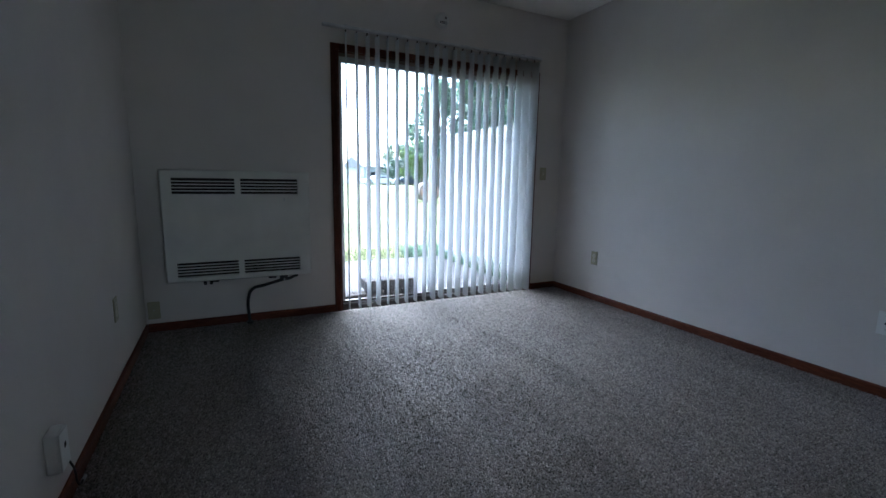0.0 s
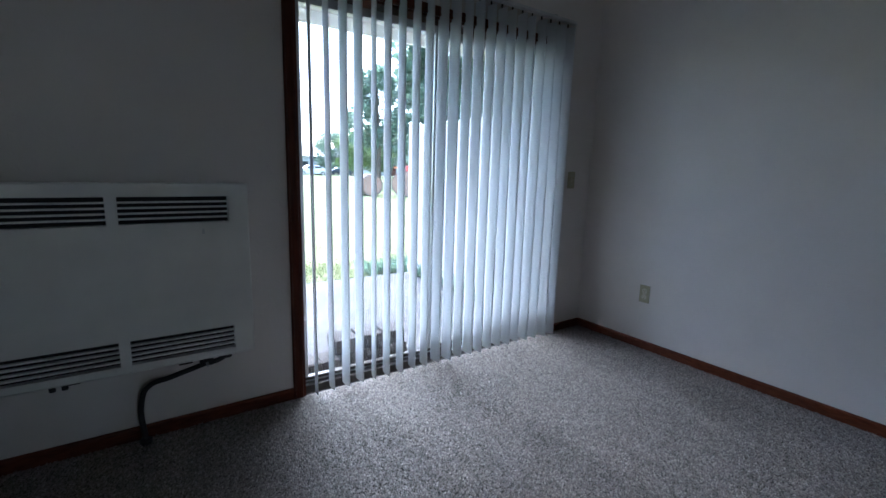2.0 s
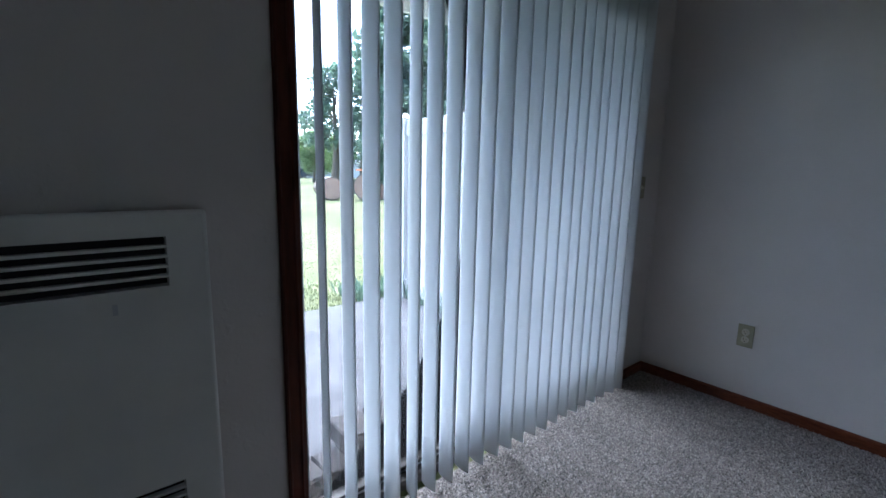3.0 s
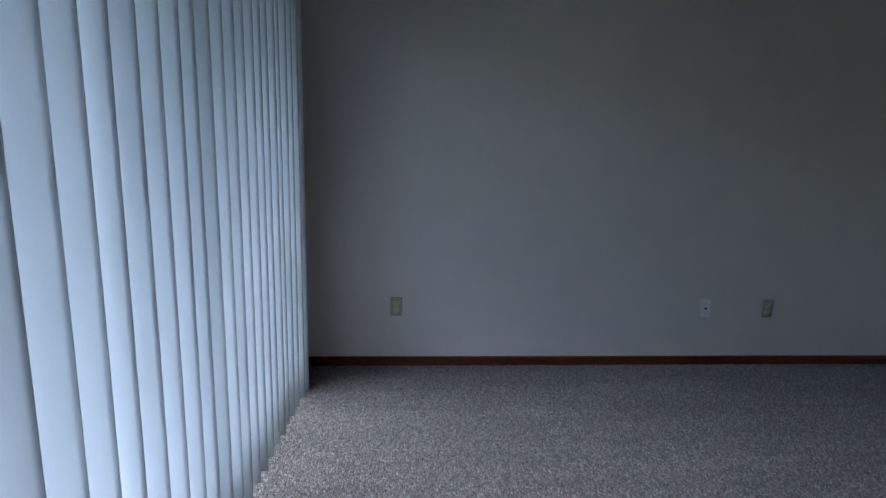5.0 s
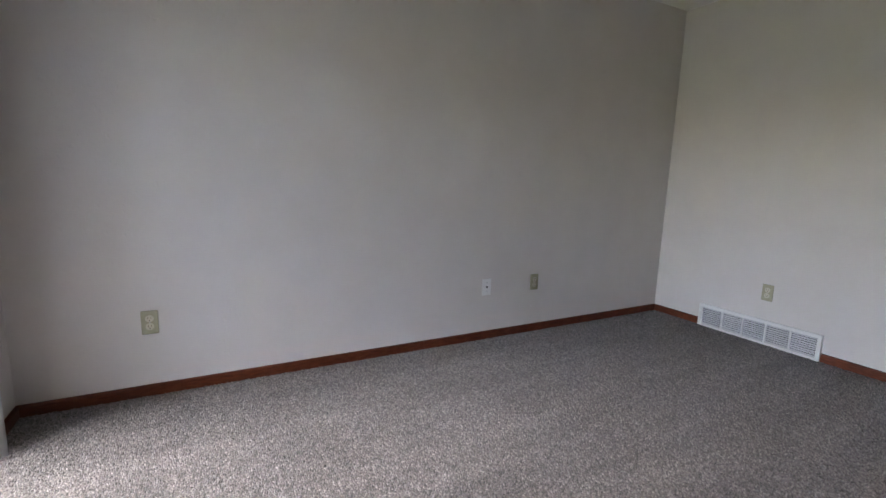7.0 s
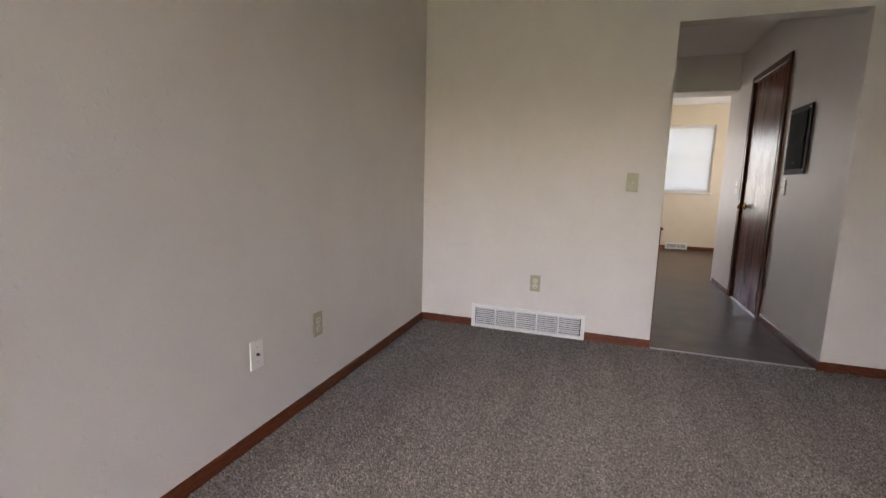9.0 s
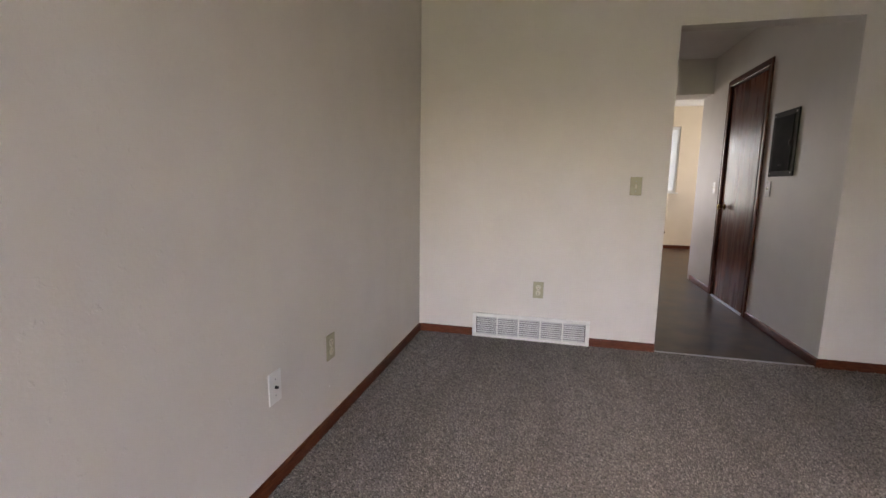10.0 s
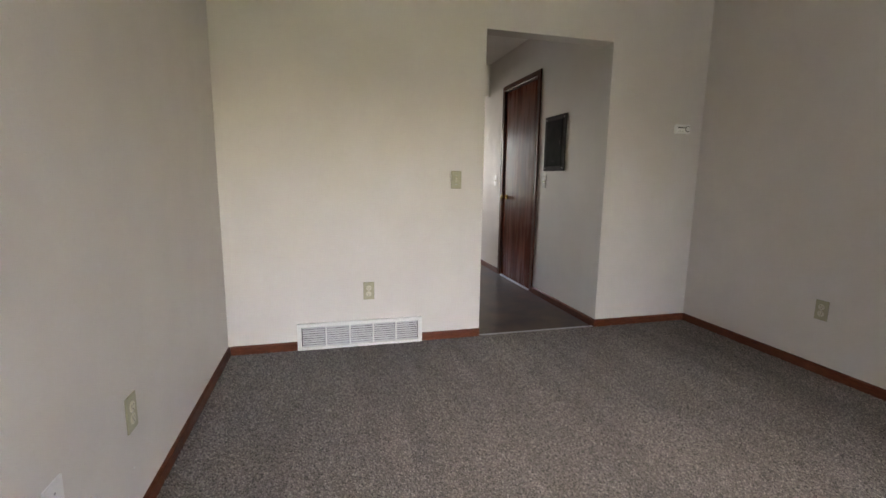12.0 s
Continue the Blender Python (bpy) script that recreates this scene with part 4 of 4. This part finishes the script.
def privacy_fence():
    root = thing("privacy_fence", pose(-0.02, 0, GROUND), "white vinyl privacy fence panel beside patio", "fence")
    top = 1.63 - GROUND
    for y in (4.45, 6.60):
        ps = part("post", box(bmesh.new(), -0.05, 0.05, y - 0.05, y + 0.05, -0.1, top, 0.006), VINYLFENCE, root)
        bm = bmesh.new()
        bmesh.ops.create_cone(bm, cap_ends=True, segments=4, radius1=0.085, radius2=0.01, depth=0.05,
                              matrix=Matrix.Translation((0, y, top + 0.025)) @ Matrix.Rotation(radians(45), 4, 'Z'))
        part("post_cap", bm, VINYLFENCE, ps)
    for z in (0.10, top - 0.16):
        part("rail", box(bmesh.new(), -0.025, 0.025, 4.48, 6.55, z, z + 0.14, 0.004), VINYLFENCE, root)
    share = None
    for k in range(14):
        y = 4.48 + 0.1479 * (k + 0.5)
        if share is None:
            b = part("board", box(bmesh.new(), -0.011, 0.011, -0.0725, 0.0725, 0.2402, top - 0.1602, 0.004, 1), VINYLFENCE, root)
            share = b.data
        else:
            b = new("board", share)
            b.parent = root
        b.matrix_basis = pose(0, y, 0)
    return root


privacy_fence()


def paver(m, size, seed, label="rough grey-brown landscaping block on patio"):
    rnd = random.Random(seed)
    x, y, z = (s / 2 for s in size)
    bm = box(bmesh.new(), -x, x, -y, y, 0, 2 * z, 0.008, 2)
    for v in bm.verts:
        v.co += Vector((rnd.uniform(-1, 1), rnd.uniform(-1, 1), rnd.uniform(-0.5, 0.5))) * 0.004
    ob = tagged(part("landscape_block", bm, STONE), label, "stone block", "blocks by patio door")
    ob.matrix_basis = m
    return ob


rnd = random.Random(9)
for row in range(3):
    xs = (-1.745, -1.595, -1.445) if row != 1 else (-1.72, -1.57, -1.43)
    for k, x in enumerate(xs):
        paver(pose(x, 4.485 + rnd.uniform(-0.01, 0.01), -0.10 + row * 0.0865, 0, 0, rnd.uniform(-3, 3)), (0.134, 0.17, 0.085), row * 7 + k)
for k, x in enumerate((-1.955, -1.85)):
    for row in range(2):
        paver(pose(x, 4.475, -0.10 + row * 0.076, 0, 0, rnd.uniform(-5, 5)), (0.10, 0.15, 0.075), 40 + k * 2 + row, "smaller grey-brown block beside the stack")


def tree(name, x, y, h, r, leaves, seed, material, label, low=0.18):
    """A trunk with limbs and a crown of leaf clumps with gaps."""
    rg = np.random.default_rng(seed)
    root = thing(name, pose(x, y, GROUND), label, "tree", "trees beyond the lawn")
    bm = bmesh.new()
    rod(bm, (0, 0, -0.2), (0.1, 0, h * 0.45), 0.035 * h, 0.02 * h, 10)
    rod(bm, (0.1, 0, h * 0.45), (0.0, 0.1, h * 0.85), 0.02 * h, 0.006 * h, 8)
    clumps = []
    for k in range(46):
        f = low + (1 - low) * (k + 0.5) / 46
        wide = r * (0.35 + 0.75 * math.sin(math.pi * min(1, f * 0.92) ** 0.8))
        ang = k * 2.4 + rg.uniform(-0.5, 0.5)
        d = wide * rg.uniform(0.25, 1.0)
        c = (d * math.cos(ang), d * math.sin(ang), h * f)
        clumps.append((c, r * rg.uniform(0.16, 0.34)))
        if k % 3 == 0:
            rod(bm, (0, 0, h * f * 0.75), c, 0.006 * h, 0.0015 * h, 6)
    part("trunk", bm, BARK, root)
    n = 2 * leaves // len(clumps)
    cs = []
    for c, cr in clumps:
        v = rg.normal(size=(n, 3))
        v /= np.linalg.norm(v, axis=1)[:, None]
        cs.append(np.array(c) + v * cr * rg.uniform(0.3, 1.15, (n, 1)) * (1, 1, 0.8))
    cs = np.concatenate(cs)
    u = rg.normal(size=cs.shape)
    u /= np.linalg.norm(u, axis=1)[:, None]
    w = np.cross(u, rg.normal(size=cs.shape))
    w /= np.linalg.norm(w, axis=1)[:, None]
    s = rg.uniform(0.5, 1.2, (len(cs), 1)) * 0.026 * h
    quads("crown", cs, u * s * 0.55, w * s, material, root)
    return root


tree("tree", 18.2, 30.0, 15.0, 5.0, 8000, 1, LEAF3, "tall dense dark green tree")
tree("tree", 22.5, 27.0, 14.5, 5.2, 8000, 2, LEAF, "tall dense dark green tree")
tree("tree", 11.7, 31.5, 8.0, 2.3, 1700, 3, LEAF3, "thin-crowned green tree behind log pile", 0.35)
tree("tree", 25.5, 22.0, 14.0, 5.4, 7000, 4, LEAF, "tall dense dark green tree")
tree("tree", 17.0, 24.5, 10.5, 3.8, 7000, 8, LEAF, "dense green tree beside parked truck")
tree("tree", 14.9, 28.0, 6.5, 3.0, 5000, 10, LEAF3, "leafy dark green shrub tree behind logs", 0.06)
tree("tree", 16.6, 46.0, 4.9, 2.1, 4000, 5, LEAF2, "small light green round tree", 0.25)
tree("tree", 24.5, 58.0, 5.5, 3.0, 4000, 6, LEAF2, "light green tree in front of houses", 0.2)
tree("tree", 22.5, 68.0, 6.0, 3.0, 3500, 7, LEAF, "distant green tree beyond lawn", 0.2)
tree("tree", 30.0, 60.0, 8.5, 4.0, 3500, 9, LEAF, "distant green tree beyond lawn", 0.15)


def house(x, y, w, d, h, seed, rz):
    root = thing("house", pose(x, y, GROUND, 0, 0, rz), "distant pale single-storey house with grey roof", "house", "houses beyond the lawn")
    part("house_wall", box(bmesh.new(), -w / 2, w / 2, -d / 2, d / 2, 0, h), SIDING, root)
    bm = bmesh.new()
    e = 0.4
    vs = [bm.verts.new(c) for c in ((-w / 2 - e, -d / 2 - e, h), (w / 2 + e, -d / 2 - e, h), (w / 2 + e, d / 2 + e, h), (-w / 2 - e, d / 2 + e, h), (-w / 2 - e, 0, h + 1.7), (w / 2 + e, 0, h + 1.7))]
    for f in ((0, 1, 5, 4), (2, 3, 4, 5), (0, 4, 3), (1, 2, 5), (3, 2, 1, 0)):
        bm.faces.new([vs[i] for i in f])
    part("house_roof", bm, SHINGLE, root)
    k = int(w // 2.6)
    for i in range(k):
        cx = -w / 2 + (i + 0.5) * w / k
        if i == k // 2:
            part("house_door", box(bmesh.new(), cx - 0.45, cx + 0.45, -d / 2 - 0.03, -d / 2 + 0.02, 0, 2.05), TRIMWOOD, root)
        else:
            wf = part("house_window", box(bmesh.new(), cx - 0.55, cx + 0.55, -d / 2 - 0.04, -d / 2 + 0.02, 0.95, 2.1), WHITE, root)
            part("pane", box(bmesh.new(), cx - 0.47, cx + 0.47, -d / 2 - 0.05, -d / 2 - 0.041, 1.03, 2.02), DARKGLASS, wf)
    return root


house(23.0, 75.0, 13.0, 8.0, 2.8, 1, 8)
house(35.0, 78.0, 12.0, 8.0, 2.8, 2, -12)
house(0.0, 80.0, 14.0, 8.0, 2.8, 3, 4)


def car(x, y, rz, paint, label, seed, tall=1.0):
    root = thing("car", pose(x, y, GROUND, 0, 0, rz), label, "car")
    bm = bmesh.new()
    prof = [(-2.15, 0.35), (-2.2, 0.75), (-1.95, 0.92), (-1.05, 0.98), (-0.45, 1.42 * tall), (0.95, 1.45 * tall), (1.75, 1.0), (2.15, 0.93), (2.2, 0.35)]
    sides = []
    for sy, inset in ((-0.86, 0), (0.86, 0)):
        sides.append([bm.verts.new((px, sy * (1 if pz < 1.1 else 0.84), pz)) for px, pz in prof])
    n = len(prof)
    for i in range(n):
        bm.faces.new((sides[0][i], sides[0][(i + 1) % n], sides[1][(i + 1) % n], sides[1][i]))
    bm.faces.new(sides[0])
    bm.faces.new(sides[1][::-1])
    bmesh.ops.bevel(bm, geom=bm.edges[:], offset=0.05, segments=2, affect='EDGES')
    part("body", bm, paint, root)
    for sy in (-0.80, 0.80):
        for a, b in ((-0.75, 0.15), (0.22, 1.15)):
            part("side_window", box(bmesh.new(), a, b, sy - 0.03, sy + 0.03, 1.02, 1.32 * tall, 0.02), DARKGLASS, root)
        for wx in (-1.35, 1.35):
            ty = part("wheel", rod(bmesh.new(), (wx, sy - 0.1 * np.sign(sy), 0.33), (wx, sy + 0.09 * np.sign(sy), 0.33), 0.33, sides=20), RUBBER, root)
            part("rim", rod(bmesh.new(), (wx, sy + 0.085 * np.sign(sy), 0.33), (wx, sy + 0.1 * np.sign(sy), 0.33), 0.2, sides=16), STEEL, ty)
    return root


car(21.5, 63.0, 10, CARBLUE, "dark blue parked car beyond the lawn", 1)
car(16.8, 62.0, 5, CARWHITE, "white parked car beyond the lawn", 2)
car(11.6, 21.2, 65, CARWHITE, "white parked vehicle beside the logs", 3, 1.25)


def log(x, y, z, r, length, rz, label, seed):
    rg = random.Random(seed)
    root = thing("log", pose(x, y, z, 0, 0, rz), label, "log", "cut logs on the lawn")
    bm = bmesh.new()
    rod(bm, (0, 0, 0), (0, length, 0), r, r * 0.95, 28)
    for v in bm.verts:
        v.co += Vector((v.co.x, 0, v.co.z)) * rg.uniform(-0.04, 0.04)
    part("bark", bm, BARK, root)
    bm = rod(bmesh.new(), (0, -0.012, 0), (0, 0.004, 0), r * 0.92, sides=28)
    part("cut_face", bm, CUTWOOD, root, "pale tan sawn end")
    return root


log(7.55, 20.2, GROUND + 0.60, 0.60, 1.2, -28, "large freshly cut log with tan sawn face", 1)
log(6.3, 21.0, GROUND + 0.50, 0.50, 1.4, -10, "cut log lying behind larger one", 2)
log(8.5, 20.6, GROUND + 0.36, 0.36, 1.0, -50, "smaller cut log beside larger one", 3)


def chainsaw():
    root = thing("chainsaw", pose(7.8, 20.6, GROUND + 1.17, 0, 0, 30), "red and orange chainsaw resting on log", "chainsaw")
    part("motor", box(bmesh.new(), -0.20, 0.20, -0.12, 0.12, 0, 0.26, 0.03), CARRED, root)
    part("handle", box(bmesh.new(), -0.34, -0.18, -0.04, 0.04, 0.05, 0.2, 0.02), ORANGE, root)
    part("guide_bar", box(bmesh.new(), -0.95, -0.30, -0.01, 0.01, 0.12, 0.2, 0.005), ORANGE, root)
    return root


chainsaw()
wire = thing("utility_wire", pose(0, 0, 0), "thin dark overhead utility wires", "wire")
for z in (4.6, 5.3):
    tube("cable", [(-30, 34, z + 1.2), (-5, 27, z + 0.2), (10, 22, z), (40, 12, z + 1.0)], 0.012, RUBBER, wire)
for px, py in ((-30, 34), (40, 12)):
    part("pole", rod(bmesh.new(), (px, py, GROUND - 0.2), (px, py, 7.2), 0.14, 0.10, 12), BARK, wire)


def weeds(name, label, x0, x1, y0, y1, n, tall, seed, material, z=GROUND):
    rg = np.random.default_rng(seed)
    c = np.stack([rg.uniform(x0, x1, n), rg.uniform(y0, y1, n), np.full(n, z)], 1)
    hgt = rg.uniform(0.4, 1.0, (n, 1)) * tall
    lean = rg.normal(size=(n, 3)) * 0.35
    lean[:, 2] = 1
    v = lean * hgt / 2
    a = rg.uniform(0, 6.28, n)
    u = np.stack([np.cos(a), np.sin(a), np.zeros(n)], 1) * (0.006 + 0.02 * tall)
    ob = quads(name, c + v, u, v, material)
    return tagged(ob, label, "plants", kind="stuff")


weeds("grass", "short green grass along patio edge", -4.5, 4.0, 6.74, 7.7, 7000, 0.07, 3, GRASS)
weeds("grass", "thin mown grass on lawn", -4.5, 5.0, 7.7, 12.0, 9000, 0.028, 13, GRASS)
weeds("weeds", "weeds growing at foot of fence", -0.06, 0.06, 4.5, 6.6, 500, 0.30, 5, LEAF3, -0.14)
weeds("weeds", "weeds at patio corner", -0.5, 0.2, 6.75, 7.1, 500, 0.22, 6, LEAF3)


# ---- carpet pile ----
def carpet_pile():
    """Leaning tufts of yarn, each three-sided, over the whole floor."""
    rg = np.random.default_rng(11)
    step = 0.0076
    xs = np.arange(WEST + 0.014, -0.013, step)
    ys = np.arange(0.006, NORTH - 0.013, step)
    gx, gy = np.meshgrid(xs, ys)
    c = np.stack([gx.ravel(), gy.ravel(), np.zeros(gx.size)], 1)
    c[:, :2] += rg.uniform(-0.4, 0.4, (len(c), 2)) * step
    n = len(c)
    # the way the pile was brushed changes slowly over the floor
    # brushed to and fro in uneven strips, with trodden patches between them
    x, y = c[:, 0], c[:, 1]
    strip = np.sin(12.5 * (x + 0.06 * y) + 0.35 * np.sin(1.7 * y + 0.6) + 0.12 * np.sin(5.1 * y))
    trod = np.sin(6.1 * x + 2.2 * np.sin(3.3 * y)) * np.sin(5.3 * y + 1.8 * np.sin(4.1 * x + 1.0))
    way = 0.22 * np.tanh(1.6 * (strip + 0.9 * trod))
    ang = math.pi / 2 * way + 0.25 + rg.normal(0, 0.85, n)
    knot = np.sin(x * 310 + 3 * np.sin(y * 170)) * np.sin(y * 330 + 3 * np.sin(x * 190))
    hgt = rg.uniform(0.003, 0.008, n) * (1 + 0.45 * knot)
    lean = rg.uniform(0.3, 1.0, n) * hgt
    top = c + np.stack([np.cos(ang) * lean, np.sin(ang) * lean, hgt], 1)
    co = np.empty((n, 4, 3), np.float32)
    a0 = rg.uniform(0, 6.28, n)
    for k in range(3):
        a = a0 + k * 2.0944
        co[:, k] = c + np.stack([np.cos(a), np.sin(a), np.zeros(n)], 1) * (step * 0.62)
        co[:, k, 2] = 0.0005
    co[:, 3] = top
    me = bpy.data.meshes.new("carpet_pile")
    me.vertices.add(n * 4)
    me.vertices.foreach_set("co", co.ravel())
    tri = (np.arange(n)[:, None, None] * 4 + np.array([[0, 1, 3], [1, 2, 3], [2, 0, 3]])[None]).astype(np.int32)
    me.loops.add(n * 9)
    me.loops.foreach_set("vertex_index", tri.ravel())
    me.polygons.add(n * 3)
    me.polygons.foreach_set("loop_start", np.arange(0, n * 9, 3, dtype=np.int32))
    me.update(calc_edges=True)
    me.materials.append(PILE)
    ob = new("carpet_pile", me)
    ob.parent = floor
    return tagged(ob, kind="stuff")


carpet_pile()
